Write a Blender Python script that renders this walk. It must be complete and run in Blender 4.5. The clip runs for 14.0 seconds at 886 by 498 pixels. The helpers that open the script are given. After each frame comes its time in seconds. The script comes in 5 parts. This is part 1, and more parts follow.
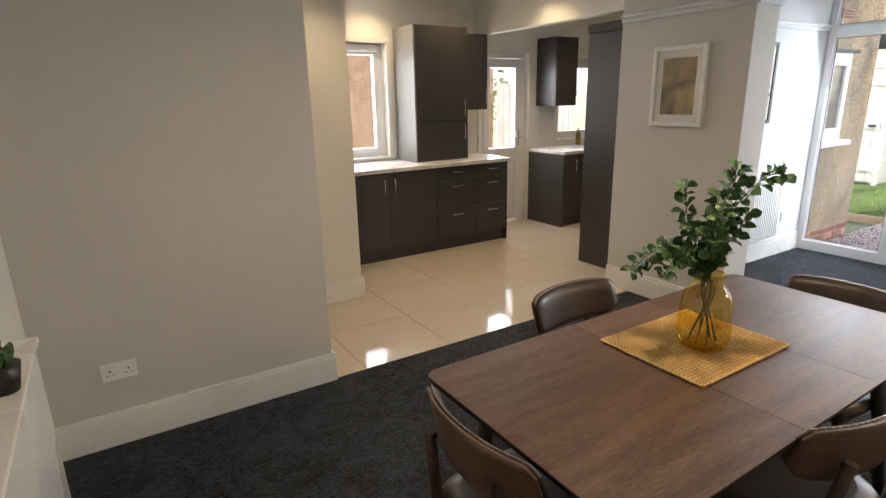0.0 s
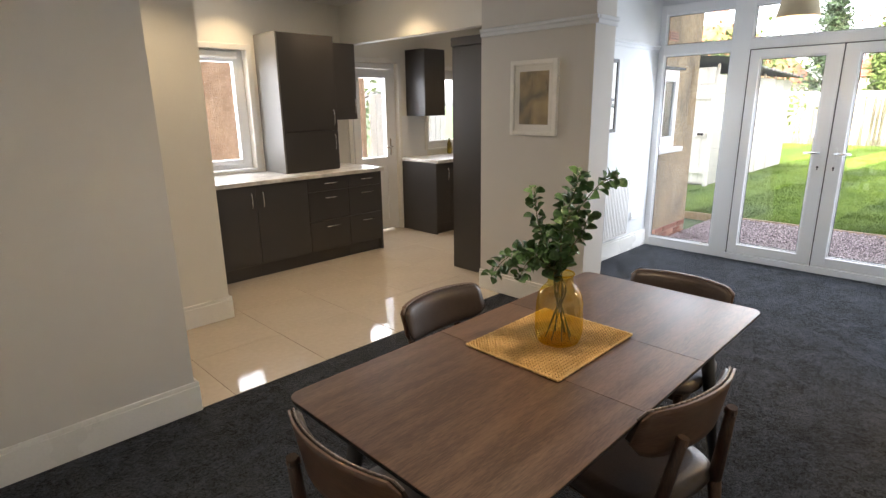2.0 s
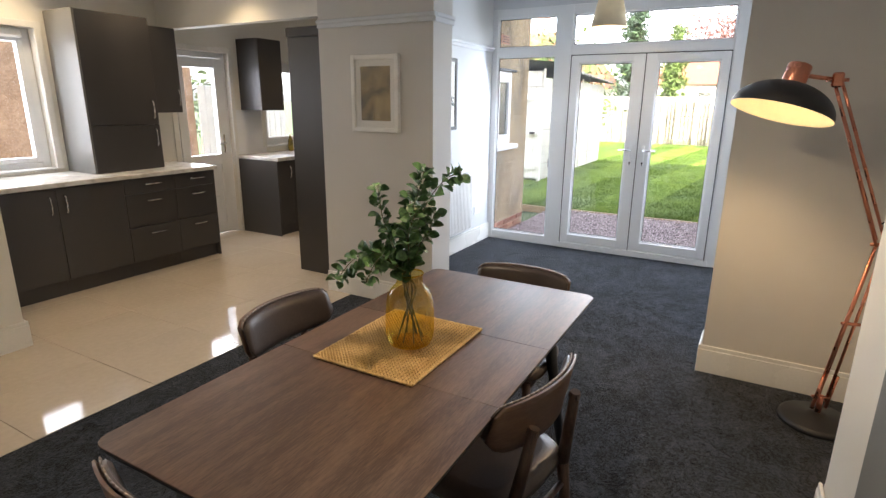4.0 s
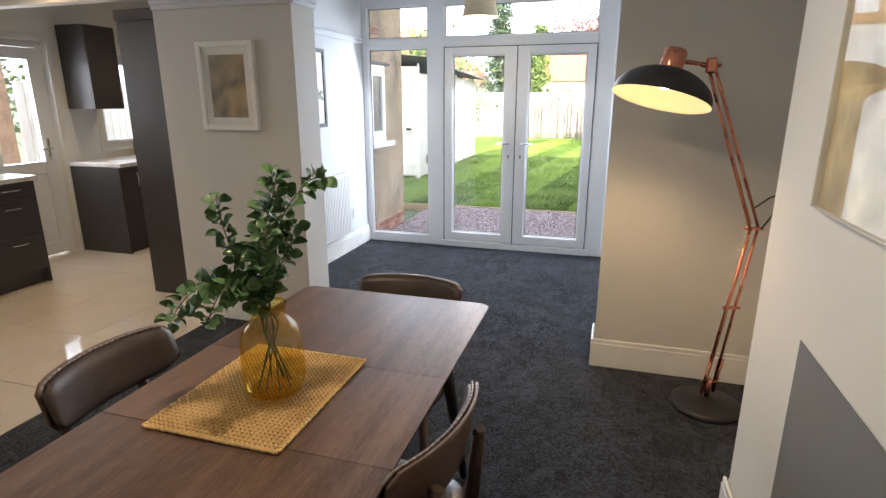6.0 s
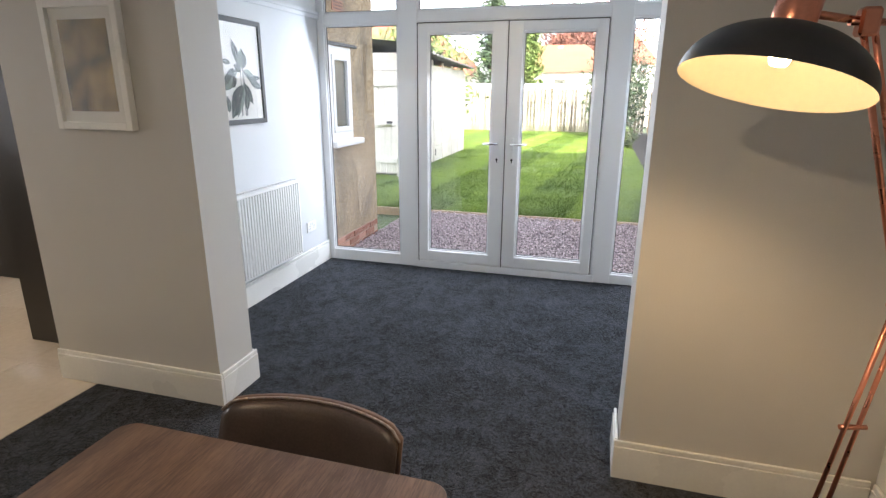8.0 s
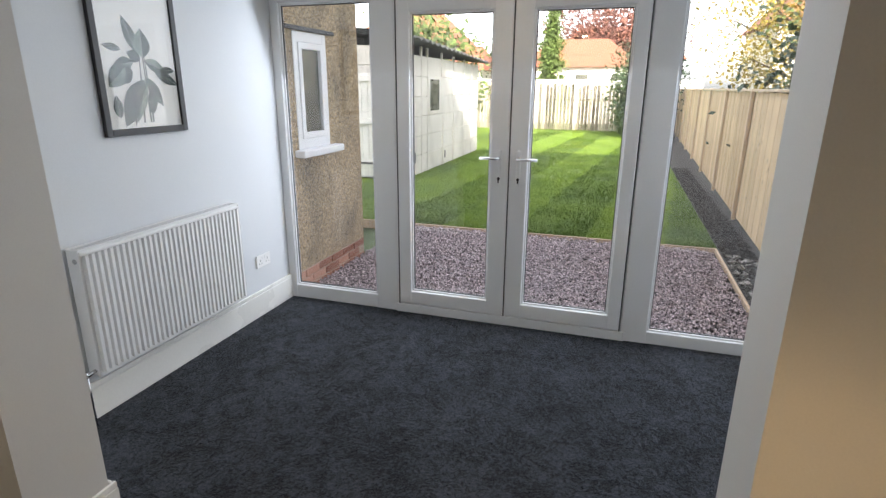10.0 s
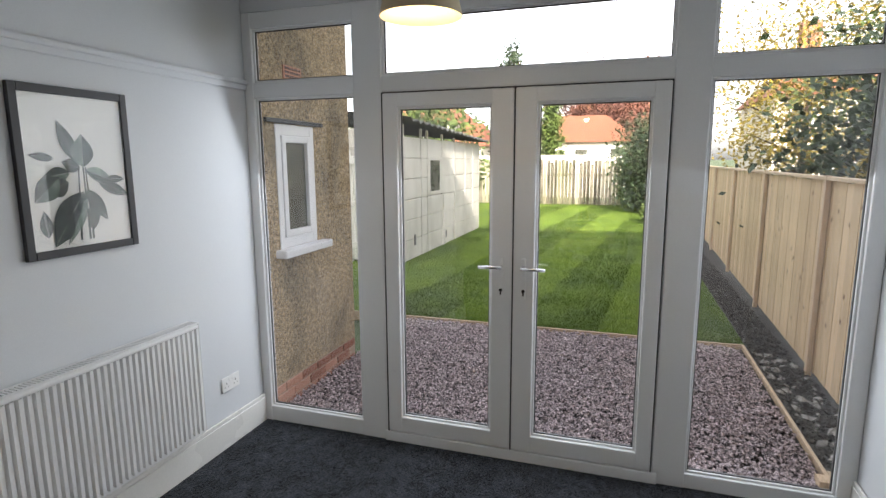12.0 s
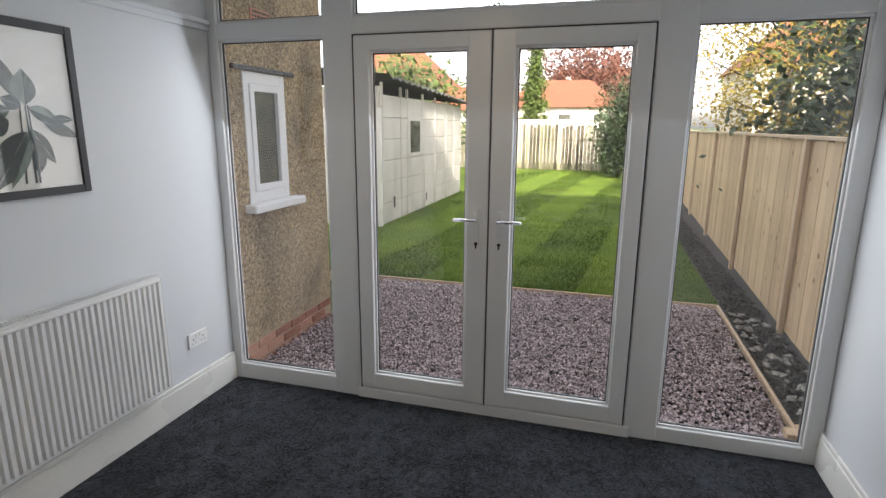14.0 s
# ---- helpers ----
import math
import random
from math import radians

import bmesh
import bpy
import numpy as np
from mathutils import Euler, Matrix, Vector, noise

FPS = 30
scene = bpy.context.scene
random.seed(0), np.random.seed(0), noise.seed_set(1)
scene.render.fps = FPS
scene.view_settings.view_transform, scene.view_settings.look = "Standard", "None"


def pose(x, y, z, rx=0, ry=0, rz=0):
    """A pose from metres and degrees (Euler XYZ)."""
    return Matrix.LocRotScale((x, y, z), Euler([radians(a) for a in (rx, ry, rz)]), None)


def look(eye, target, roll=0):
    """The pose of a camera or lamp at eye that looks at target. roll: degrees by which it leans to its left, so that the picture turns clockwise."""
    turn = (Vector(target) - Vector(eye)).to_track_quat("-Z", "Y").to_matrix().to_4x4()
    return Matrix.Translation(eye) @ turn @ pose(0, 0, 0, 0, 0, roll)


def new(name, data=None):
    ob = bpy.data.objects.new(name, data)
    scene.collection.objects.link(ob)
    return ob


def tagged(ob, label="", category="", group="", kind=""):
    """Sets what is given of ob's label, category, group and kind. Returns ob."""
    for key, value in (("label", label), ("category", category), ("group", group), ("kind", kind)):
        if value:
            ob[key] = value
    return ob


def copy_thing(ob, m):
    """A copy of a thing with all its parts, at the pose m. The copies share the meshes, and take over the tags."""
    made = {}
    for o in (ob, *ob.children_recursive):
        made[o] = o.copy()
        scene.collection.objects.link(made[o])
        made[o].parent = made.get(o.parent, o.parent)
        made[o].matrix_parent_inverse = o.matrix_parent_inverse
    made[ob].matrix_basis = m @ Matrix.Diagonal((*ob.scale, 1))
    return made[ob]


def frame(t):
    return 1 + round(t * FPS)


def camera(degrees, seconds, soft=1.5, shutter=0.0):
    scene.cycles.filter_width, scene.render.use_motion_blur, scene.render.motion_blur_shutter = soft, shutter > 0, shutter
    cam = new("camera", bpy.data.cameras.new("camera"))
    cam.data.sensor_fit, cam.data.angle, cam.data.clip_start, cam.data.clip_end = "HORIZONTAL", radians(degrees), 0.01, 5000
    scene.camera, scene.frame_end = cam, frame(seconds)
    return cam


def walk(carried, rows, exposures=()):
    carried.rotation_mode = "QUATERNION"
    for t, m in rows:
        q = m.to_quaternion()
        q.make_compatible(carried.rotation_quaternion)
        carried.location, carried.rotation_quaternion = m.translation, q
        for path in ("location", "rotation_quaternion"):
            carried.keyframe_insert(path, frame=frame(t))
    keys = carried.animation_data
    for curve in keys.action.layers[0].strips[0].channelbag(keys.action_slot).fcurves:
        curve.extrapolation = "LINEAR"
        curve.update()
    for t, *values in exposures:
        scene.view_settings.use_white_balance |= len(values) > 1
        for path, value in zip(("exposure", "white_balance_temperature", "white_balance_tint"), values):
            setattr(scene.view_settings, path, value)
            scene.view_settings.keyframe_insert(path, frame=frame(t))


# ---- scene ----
cam = camera(78.4, 14.0, soft=1.4)
PATH = [
    (0, (0.535, 0.957, 1.56), (1.559, 2.589, 1.021), -1.2),
    (0.5, (0.55, 0.958, 1.558), (1.654, 2.539, 1.026), -0.8),
    (1, (0.561, 0.948, 1.56), (1.751, 2.468, 1.036), -0.8),
    (1.5, (0.581, 0.938, 1.561), (1.853, 2.392, 1.044), -0.9),
    (2, (0.604, 0.928, 1.559), (1.965, 2.301, 1.046), -0.8),
    (2.5, (0.628, 0.909, 1.562), (2.069, 2.199, 1.051), -0.8),
    (3, (0.653, 0.909, 1.554), (2.174, 2.104, 1.046), -0.7),
    (3.5, (0.689, 0.897, 1.561), (2.274, 2.001, 1.041), -0.5),
    (3.7, (0.69, 0.924, 1.556), (2.318, 1.962, 1.034), 0.0),
    (6, (0.982, 1.08, 1.513), (2.831, 1.632, 0.985), -0.0),
    (6.5, (1.243, 1.116, 1.508), (3.1, 1.635, 0.975), -0.1),
    (7, (1.49, 1.142, 1.502), (3.346, 1.657, 0.963), -0.1),
    (7.5, (1.788, 1.203, 1.5), (3.64, 1.721, 0.953), -0.0),
    (8, (2.053, 1.243, 1.5), (3.902, 1.763, 0.943), 0.3),
    (8.2, (2.163, 1.257, 1.499), (4.01, 1.783, 0.941), 0.3),
    (10.3, (3.284, 1.345, 1.513), (5.107, 1.944, 0.951), 0.5),
    (10.5, (3.358, 1.352, 1.517), (5.181, 1.971, 0.975), 0.4),
    (11, (3.497, 1.392, 1.578), (5.333, 2.04, 1.123), -0.1),
    (11.5, (3.586, 1.419, 1.635), (5.444, 2.061, 1.268), -0.4),
    (12, (3.652, 1.437, 1.654), (5.528, 2.053, 1.333), -0.3),
    (12.5, (3.694, 1.44, 1.642), (5.578, 2.03, 1.319), -0.1),
    (13, (3.722, 1.435, 1.615), (5.608, 2.004, 1.266), 0.1),
    (13.5, (3.735, 1.43, 1.591), (5.617, 1.984, 1.199), 0.3),
    (14, (3.737, 1.419, 1.567), (5.61, 1.965, 1.125), 0.4),
]
EXPOSE = [(0.0, 2.5, 6450, 13), (3.0, 2.45, 6250, 13), (7.0, 2.4, 6050, 13), (8.2, 2.25, 6200, 13), (10.4, 1.6, 6400, 12), (12.0, 1.3, 6600, 12), (14.0, 1.2, 6700, 13)]
walk(cam, [(t, look(eye, target, roll)) for t, eye, target, roll in PATH], EXPOSE)
SKY, SUN, DAY, KW, LAMP, FILL_PENDANT = 0.15, 3.4, 17, 3.6, 4.5, 6

# ---- world, sun, large lights ----
world = bpy.data.worlds.new("world")
scene.world = world
world.use_nodes = True
wn = world.node_tree.nodes
sky = wn.new("ShaderNodeTexSky")
sky.sky_type, sky.sun_disc = "NISHITA", False
sky.sun_elevation, sky.sun_rotation = radians(31), radians(-109)
sky.air_density, sky.dust_density, sky.ozone_density = 1.0, 3.0, 0.5
wn["Background"].inputs["Strength"].default_value = SKY
haze = wn.new("ShaderNodeHueSaturation")
haze.inputs["Saturation"].default_value, haze.inputs["Value"].default_value = 0.3, 1.9
world.node_tree.links.new(sky.outputs[0], haze.inputs["Color"])
world.node_tree.links.new(haze.outputs[0], wn["Background"].inputs["Color"])

sun_data = bpy.data.lights.new("sun", "SUN")
sun_data.energy, sun_data.angle, sun_data.color = SUN, radians(0.6), (1.0, 0.93, 0.8)
new("sun", sun_data).matrix_world = look((0, 0, 20), (1.0, 0.35, 20 - 0.62))


def area(name, eye, target, w, h, watts, colour):
    d = bpy.data.lights.new(name, "AREA")
    d.shape, d.size, d.size_y, d.energy, d.color = "RECTANGLE", w, h, watts, colour
    o = new(name, d)
    o.matrix_world = look(eye, target)
    return o


def spot(name, eye, watts, angle=110, colour=(1.0, 0.74, 0.42), target=None, radius=0.03):
    d = bpy.data.lights.new(name, "SPOT")
    d.energy, d.color, d.spot_size, d.spot_blend, d.shadow_soft_size = watts, colour, radians(angle), 0.6, radius
    o = new(name, d)
    o.matrix_world = look(eye, target or (eye[0], eye[1] + 0.001, eye[2] - 1))
    return o


# daylight that the sky sends in through the glazed openings
area("daylight_garden", (6.62, 1.96, 1.15), (5.6, 1.96, 0.75), 3.1, 2.0, DAY, (0.84, 0.92, 1.0))
area("daylight_kitchen", (2.85, 6.62, 1.5), (2.85, 5.6, 1.2), 0.7, 1.1, 5, (0.95, 0.97, 1.0))
area("daylight_kitchen_door", (4.8, 6.62, 1.4), (4.8, 5.6, 1.1), 0.6, 1.1, 6, (0.95, 0.97, 1.0))


# ---- materials ----
def material(name, colour, rough=0.5, metal=0.0, vary=0.12, scale=6.0, grain=60.0, bump=0.1, depth=0.004, spec=0.5,
             stretch=(1, 1, 1), second=None, coat=0.0, piece=0.0, sheen=0.0, sharp=0.14):
    """Principled surface with broad stains and fine grain; piece: how much each object's tone differs."""
    m = bpy.data.materials.new(name)
    m.use_nodes = True
    n, l = m.node_tree.nodes, m.node_tree.links
    b = n["Principled BSDF"]
    co = n.new("ShaderNodeTexCoord")
    mp = n.new("ShaderNodeMapping")
    mp.inputs["Scale"].default_value = stretch
    l.new(co.outputs["Object"], mp.inputs["Vector"])
    big, fine = n.new("ShaderNodeTexNoise"), n.new("ShaderNodeTexNoise")
    for t, s, d in ((big, scale, 5.0), (fine, grain, 4.0)):
        t.inputs["Scale"].default_value, t.inputs["Detail"].default_value = s, d
        l.new(mp.outputs[0], t.inputs["Vector"])
    add = n.new("ShaderNodeMath")
    add.operation = "ADD"
    l.new(big.outputs[0], add.inputs[0])
    l.new(fine.outputs[0], add.inputs[1])
    half = n.new("ShaderNodeMath")
    half.operation = "MULTIPLY"
    half.inputs[1].default_value = 0.5
    l.new(add.outputs[0], half.inputs[0])
    last = half.outputs[0]
    if piece:
        info = n.new("ShaderNodeObjectInfo")
        mad = n.new("ShaderNodeMath")
        mad.operation, mad.inputs[1].default_value = "MULTIPLY_ADD", piece
        l.new(info.outputs["Random"], mad.inputs[0])
        l.new(last, mad.inputs[2])
        sub = n.new("ShaderNodeMath")
        sub.operation, sub.inputs[1].default_value = "SUBTRACT", piece / 2
        l.new(mad.outputs[0], sub.inputs[0])
        last = sub.outputs[0]
    ramp = n.new("ShaderNodeValToRGB")
    lo = [c * (1 - vary) for c in colour]
    hi = list(second) if second else [min(1, c * (1 + vary)) for c in colour]
    ramp.color_ramp.elements[0].position, ramp.color_ramp.elements[1].position = 0.5 - sharp, 0.5 + sharp
    ramp.color_ramp.elements[0].color, ramp.color_ramp.elements[1].color = (*lo, 1), (*hi, 1)
    l.new(last, ramp.inputs[0])
    l.new(ramp.outputs[0], b.inputs["Base Color"])
    rr = n.new("ShaderNodeMapRange")
    rr.inputs["To Min"].default_value, rr.inputs["To Max"].default_value = max(0.02, rough * 0.8), min(1, rough * 1.2)
    l.new(big.outputs[0], rr.inputs["Value"])
    l.new(rr.outputs[0], b.inputs["Roughness"])
    b.inputs["Metallic"].default_value = metal
    b.inputs["Specular IOR Level"].default_value = spec
    b.inputs["Coat Weight"].default_value = coat
    b.inputs["Sheen Weight"].default_value = sheen
    if bump:
        bp = n.new("ShaderNodeBump")
        bp.inputs["Strength"].default_value, bp.inputs["Distance"].default_value = bump, depth
        l.new(fine.outputs[0], bp.inputs["Height"])
        l.new(bp.outputs[0], b.inputs["Normal"])
    return m


def glass(name, tint=(1, 1, 1), gloss=0.06):
    m = bpy.data.materials.new(name)
    m.use_nodes = True
    n, l = m.node_tree.nodes, m.node_tree.links
    tr, gl, mix = n.new("ShaderNodeBsdfTransparent"), n.new("ShaderNodeBsdfGlossy"), n.new("ShaderNodeMixShader")
    tr.inputs[0].default_value = (*tint, 1)
    gl.inputs["Roughness"].default_value = 0.02
    mix.inputs[0].default_value = gloss
    l.new(tr.outputs[0], mix.inputs[1])
    l.new(gl.outputs[0], mix.inputs[2])
    l.new(mix.outputs[0], n["Material Output"].inputs[0])
    return m


def glow(name, colour, strength):
    m = bpy.data.materials.new(name)
    m.use_nodes = True
    b = m.node_tree.nodes["Principled BSDF"]
    b.inputs["Base Color"].default_value = (0.8, 0.8, 0.8, 1)
    b.inputs["Emission Color"].default_value = (*colour, 1)
    b.inputs["Emission Strength"].default_value = strength
    return m


M = dict(
    wall=material("grey_paint", (0.6, 0.58, 0.545), 0.65, vary=0.03, scale=1.2, grain=220, bump=0.08, depth=0.001, spec=0.3),
    wall_pale=material("pale_blue_grey_paint", (0.66, 0.68, 0.7), 0.65, vary=0.03, scale=1.2, grain=220, bump=0.08, depth=0.001, spec=0.3),
    wall_white=material("white_wall_paint", (0.78, 0.76, 0.7), 0.6, vary=0.03, scale=1.5, grain=220, bump=0.08, depth=0.001, spec=0.3),
    ceiling=material("ceiling_paint", (0.8, 0.8, 0.78), 0.8, vary=0.03, scale=1, grain=150, bump=0.05, depth=0.001),
    mural=material("mid_grey_wall_paint", (0.2, 0.2, 0.19), 0.6, vary=0.04, scale=2, grain=220, bump=0.05, depth=0.001),
    gloss=material("white_gloss_paint", (0.8, 0.79, 0.75), 0.28, vary=0.03, scale=3, grain=90, bump=0.03, depth=0.001),
    upvc=material("white_upvc", (0.8, 0.81, 0.82), 0.3, vary=0.02, scale=2, grain=120, bump=0.02, depth=0.001),
    seal=material("black_rubber", (0.06, 0.06, 0.06), 0.6, vary=0.1, bump=0.0),
    tile=material("polished_cream_tile", (0.58, 0.5, 0.4), 0.07, vary=0.05, scale=2.5, grain=30, bump=0.0, piece=0.12),
    grout=material("cream_grout", (0.45, 0.4, 0.33), 0.8, vary=0.08, grain=200, bump=0.2, depth=0.001),
    unit=material("charcoal_cabinet_front", (0.05, 0.046, 0.045), 0.36, vary=0.06, scale=3, grain=160, bump=0.03, depth=0.001),
    # cabinet side made paler than its front: window light put into the colour
    unit_side=material("cabinet_side_window_lit", (0.2, 0.195, 0.185), 0.4, vary=0.04, scale=3, grain=120, bump=0.02, depth=0.001),
    worktop=material("white_marble_laminate", (0.62, 0.61, 0.58), 0.25, vary=0.18, second=(0.8, 0.79, 0.77), scale=5, grain=18, bump=0.0),
    steel=material("brushed_steel", (0.62, 0.62, 0.62), 0.25, metal=1.0, vary=0.05, scale=30, grain=300, bump=0.02, depth=0.001),
    chrome=material("chrome", (0.7, 0.7, 0.7), 0.1, metal=1.0, vary=0.03, bump=0.0),
    walnut=material("walnut_veneer", (0.104, 0.058, 0.038), 0.33, vary=0.25, second=(0.19, 0.115, 0.078), scale=2.2, grain=34, bump=0.08, depth=0.001, stretch=(1, 9, 9), piece=0.1),
    darkwood=material("dark_stained_wood", (0.055, 0.026, 0.016), 0.4, vary=0.3, second=(0.1, 0.052, 0.033), scale=5, grain=40, bump=0.08, depth=0.001, stretch=(6, 6, 1)),
    backwood=material("warm_brown_bentwood", (0.115, 0.062, 0.04), 0.34, vary=0.2, second=(0.165, 0.098, 0.066), scale=4, grain=35, bump=0.08, depth=0.001, stretch=(1, 1, 8)),
    black=material("black_lacquer", (0.012, 0.011, 0.011), 0.4, vary=0.2, bump=0.03, depth=0.001),
    leather=material("taupe_faux_leather", (0.06, 0.043, 0.036), 0.36, vary=0.2, scale=9, grain=170, bump=0.25, depth=0.002),
    jute=material("ochre_woven_jute", (0.6, 0.38, 0.13), 0.8, vary=0.15, second=(0.78, 0.56, 0.26), scale=16, grain=320, bump=0.5, depth=0.003),
    # painted shade for the hollows between jute strands
    jute_shade=material("jute_gap_shade", (0.16, 0.085, 0.02), 0.95, vary=0.3, scale=40, grain=200, bump=0.0),
    leaf=material("eucalyptus_leaf", (0.03, 0.085, 0.025), 0.4, vary=0.35, second=(0.13, 0.26, 0.09), scale=14, grain=90, bump=0.12, depth=0.001),
    bud=material("pale_green_bud", (0.42, 0.45, 0.35), 0.6, vary=0.2, scale=30, grain=90),
    stem=material("green_brown_stem", (0.11, 0.1, 0.035), 0.6, vary=0.3, scale=20, grain=90),
    copper=material("copper", (0.62, 0.26, 0.17), 0.28, metal=1.0, vary=0.08, scale=12, grain=140, bump=0.03, depth=0.001),
    matt_black=material("matt_black_metal", (0.016, 0.016, 0.018), 0.42, vary=0.15, scale=8, grain=180, bump=0.06, depth=0.001),
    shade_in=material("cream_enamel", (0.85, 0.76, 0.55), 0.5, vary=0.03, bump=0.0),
    paper=material("white_mount_card", (0.75, 0.74, 0.7), 0.8, vary=0.02, grain=200, bump=0.03, depth=0.001),
    art=material("ochre_abstract_print", (0.09, 0.06, 0.024), 0.5, vary=0.55, second=(0.4, 0.3, 0.14), scale=5, grain=12, bump=0.0),
    canvas=material("cream_yellow_abstract_canvas", (0.5, 0.36, 0.16), 0.7, vary=0.3, second=(0.8, 0.68, 0.36), scale=5, grain=9, bump=0.05, depth=0.001),
    print_leaf=material("printed_green_leaf", (0.008, 0.018, 0.015), 0.6, vary=0.5, second=(0.035, 0.06, 0.05), scale=14, grain=30, bump=0.0),
    print_pale=material("printed_pale_green_leaf", (0.08, 0.13, 0.1), 0.6, vary=0.4, second=(0.24, 0.3, 0.25), scale=18, grain=40, bump=0.0),
    piping=material("pale_piped_edge", (0.26, 0.21, 0.185), 0.5, vary=0.06, bump=0.0),
    neighbour=material("tan_brickwork_render", (0.42, 0.27, 0.17), 0.9, vary=0.25, second=(0.6, 0.43, 0.3), scale=5, grain=40, bump=0.6, depth=0.02),
    enamel=material("white_radiator_enamel", (0.82, 0.82, 0.81), 0.3, vary=0.02, scale=3, grain=120, bump=0.02, depth=0.001),
    plastic=material("white_plastic", (0.8, 0.8, 0.79), 0.35, vary=0.02, bump=0.0),
    socket_hole=material("dark_slot", (0.03, 0.03, 0.03), 0.7, vary=0.05, bump=0.0),
    linen=material("cream_linen_shade", (0.72, 0.6, 0.4), 0.85, vary=0.06, scale=20, grain=240, bump=0.15, depth=0.001),
    dash=material("pebble_dash_render", (0.22, 0.14, 0.065), 0.9, vary=0.55, second=(0.76, 0.58, 0.35), scale=42, grain=110, bump=1.0, depth=0.02, sharp=0.12),
    patch=material("smooth_cement_patch", (0.33, 0.25, 0.17), 0.9, vary=0.2, scale=6, grain=90, bump=0.3, depth=0.004),
    brick=material("old_red_brick", (0.34, 0.12, 0.07), 0.85, vary=0.3, second=(0.5, 0.26, 0.18), scale=7, grain=60, bump=0.4, depth=0.006, piece=0.3),
    mortar=material("pale_mortar", (0.4, 0.31, 0.23), 0.95, vary=0.15, scale=9, grain=90, bump=0.4, depth=0.005),
    slate=material("plum_slate_chip", (0.09, 0.058, 0.062), 0.6, vary=0.6, second=(0.72, 0.6, 0.61), scale=42, grain=66, bump=0.25, depth=0.003, sharp=0.1),
    rubble=material("pale_rubble", (0.22, 0.21, 0.19), 0.85, vary=0.4, second=(0.45, 0.43, 0.4), scale=8, grain=50, bump=0.3, depth=0.004),
    soil=material("dark_soil", (0.03, 0.026, 0.022), 0.95, vary=0.5, second=(0.09, 0.082, 0.075), scale=5, grain=45, bump=1.0, depth=0.03),
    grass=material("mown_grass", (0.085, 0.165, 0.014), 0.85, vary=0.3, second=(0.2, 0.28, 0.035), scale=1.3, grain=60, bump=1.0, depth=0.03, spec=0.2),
    # darker twins of grass and blade: shade of the opposite lean put into colour
    grass_shaded=material("mown_grass_shaded_lay", (0.06, 0.125, 0.012), 0.85, vary=0.3, second=(0.145, 0.215, 0.028), scale=1.3, grain=60, bump=1.0, depth=0.03, spec=0.2),
    blade_shaded=material("grass_blade_shaded_lay", (0.07, 0.15, 0.014), 0.7, vary=0.3, second=(0.16, 0.235, 0.035), scale=0.9, grain=9, bump=0.0, spec=0.2),
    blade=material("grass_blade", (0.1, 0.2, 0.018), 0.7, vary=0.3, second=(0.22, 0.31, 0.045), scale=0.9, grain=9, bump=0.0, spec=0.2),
    ground=material("far_ground", (0.07, 0.1, 0.035), 0.9, vary=0.4, scale=0.3, grain=6, bump=0.4, depth=0.05),
    larch=material("new_softwood_board", (0.58, 0.4, 0.22), 0.75, vary=0.15, second=(0.76, 0.57, 0.35), scale=3, grain=30, bump=0.25, depth=0.003, stretch=(9, 9, 0.8), piece=0.22),
    larch_post=material("pale_timber_post", (0.62, 0.47, 0.32), 0.75, vary=0.2, scale=4, grain=40, bump=0.2, depth=0.003, stretch=(6, 6, 1)),
    oldwood=material("weathered_silver_board", (0.13, 0.11, 0.075), 0.9, vary=0.4, second=(0.36, 0.32, 0.23), scale=2, grain=20, bump=0.4, depth=0.006, stretch=(8, 8, 0.7), piece=0.3),
    concrete=material("white_painted_concrete", (0.62, 0.6, 0.55), 0.8, vary=0.1, scale=2, grain=60, bump=0.25, depth=0.004),
    roofing=material("grey_fibre_cement", (0.1, 0.1, 0.1), 0.9, vary=0.35, scale=5, grain=50, bump=0.5, depth=0.006),
    redroof=material("orange_clay_tile", (0.25, 0.085, 0.045), 0.85, vary=0.25, scale=2, grain=9, bump=0.5, depth=0.02),
    render_far=material("cream_render", (0.62, 0.58, 0.5), 0.85, vary=0.08, scale=1, grain=20, bump=0.1),
    bark=material("bark", (0.09, 0.06, 0.04), 0.9, vary=0.35, scale=6, grain=40, bump=0.8, depth=0.02, stretch=(4, 4, 1)),
    foliage=material("green_foliage", (0.035, 0.07, 0.014), 0.6, vary=0.5, second=(0.12, 0.17, 0.03), scale=1.5, grain=20, bump=0.0),
    foliage_dark=material("dark_evergreen_foliage", (0.014, 0.03, 0.012), 0.5, vary=0.5, second=(0.05, 0.085, 0.03), scale=2, grain=20, bump=0.0),
    foliage_yellow=material("golden_foliage", (0.16, 0.12, 0.015), 0.6, vary=0.4, second=(0.4, 0.3, 0.03), scale=1.5, grain=20, bump=0.0),
    foliage_red=material("copper_foliage", (0.09, 0.03, 0.02), 0.6, vary=0.4, second=(0.2, 0.08, 0.05), scale=1.5, grain=20, bump=0.0),
    glass=glass("window_glass"),
    glass_dim=glass("picture_glass", gloss=0.05),
    glass_dark=material("obscured_window_glass", (0.05, 0.055, 0.045), 0.12, vary=0.4, second=(0.14, 0.14, 0.11), scale=3, grain=8, bump=0.0),
    bulb=glow("lit_bulb", (1.0, 0.72, 0.4), 9.0),
    downlight=glow("lit_downlight", (1.0, 0.78, 0.5), 12.0),
)


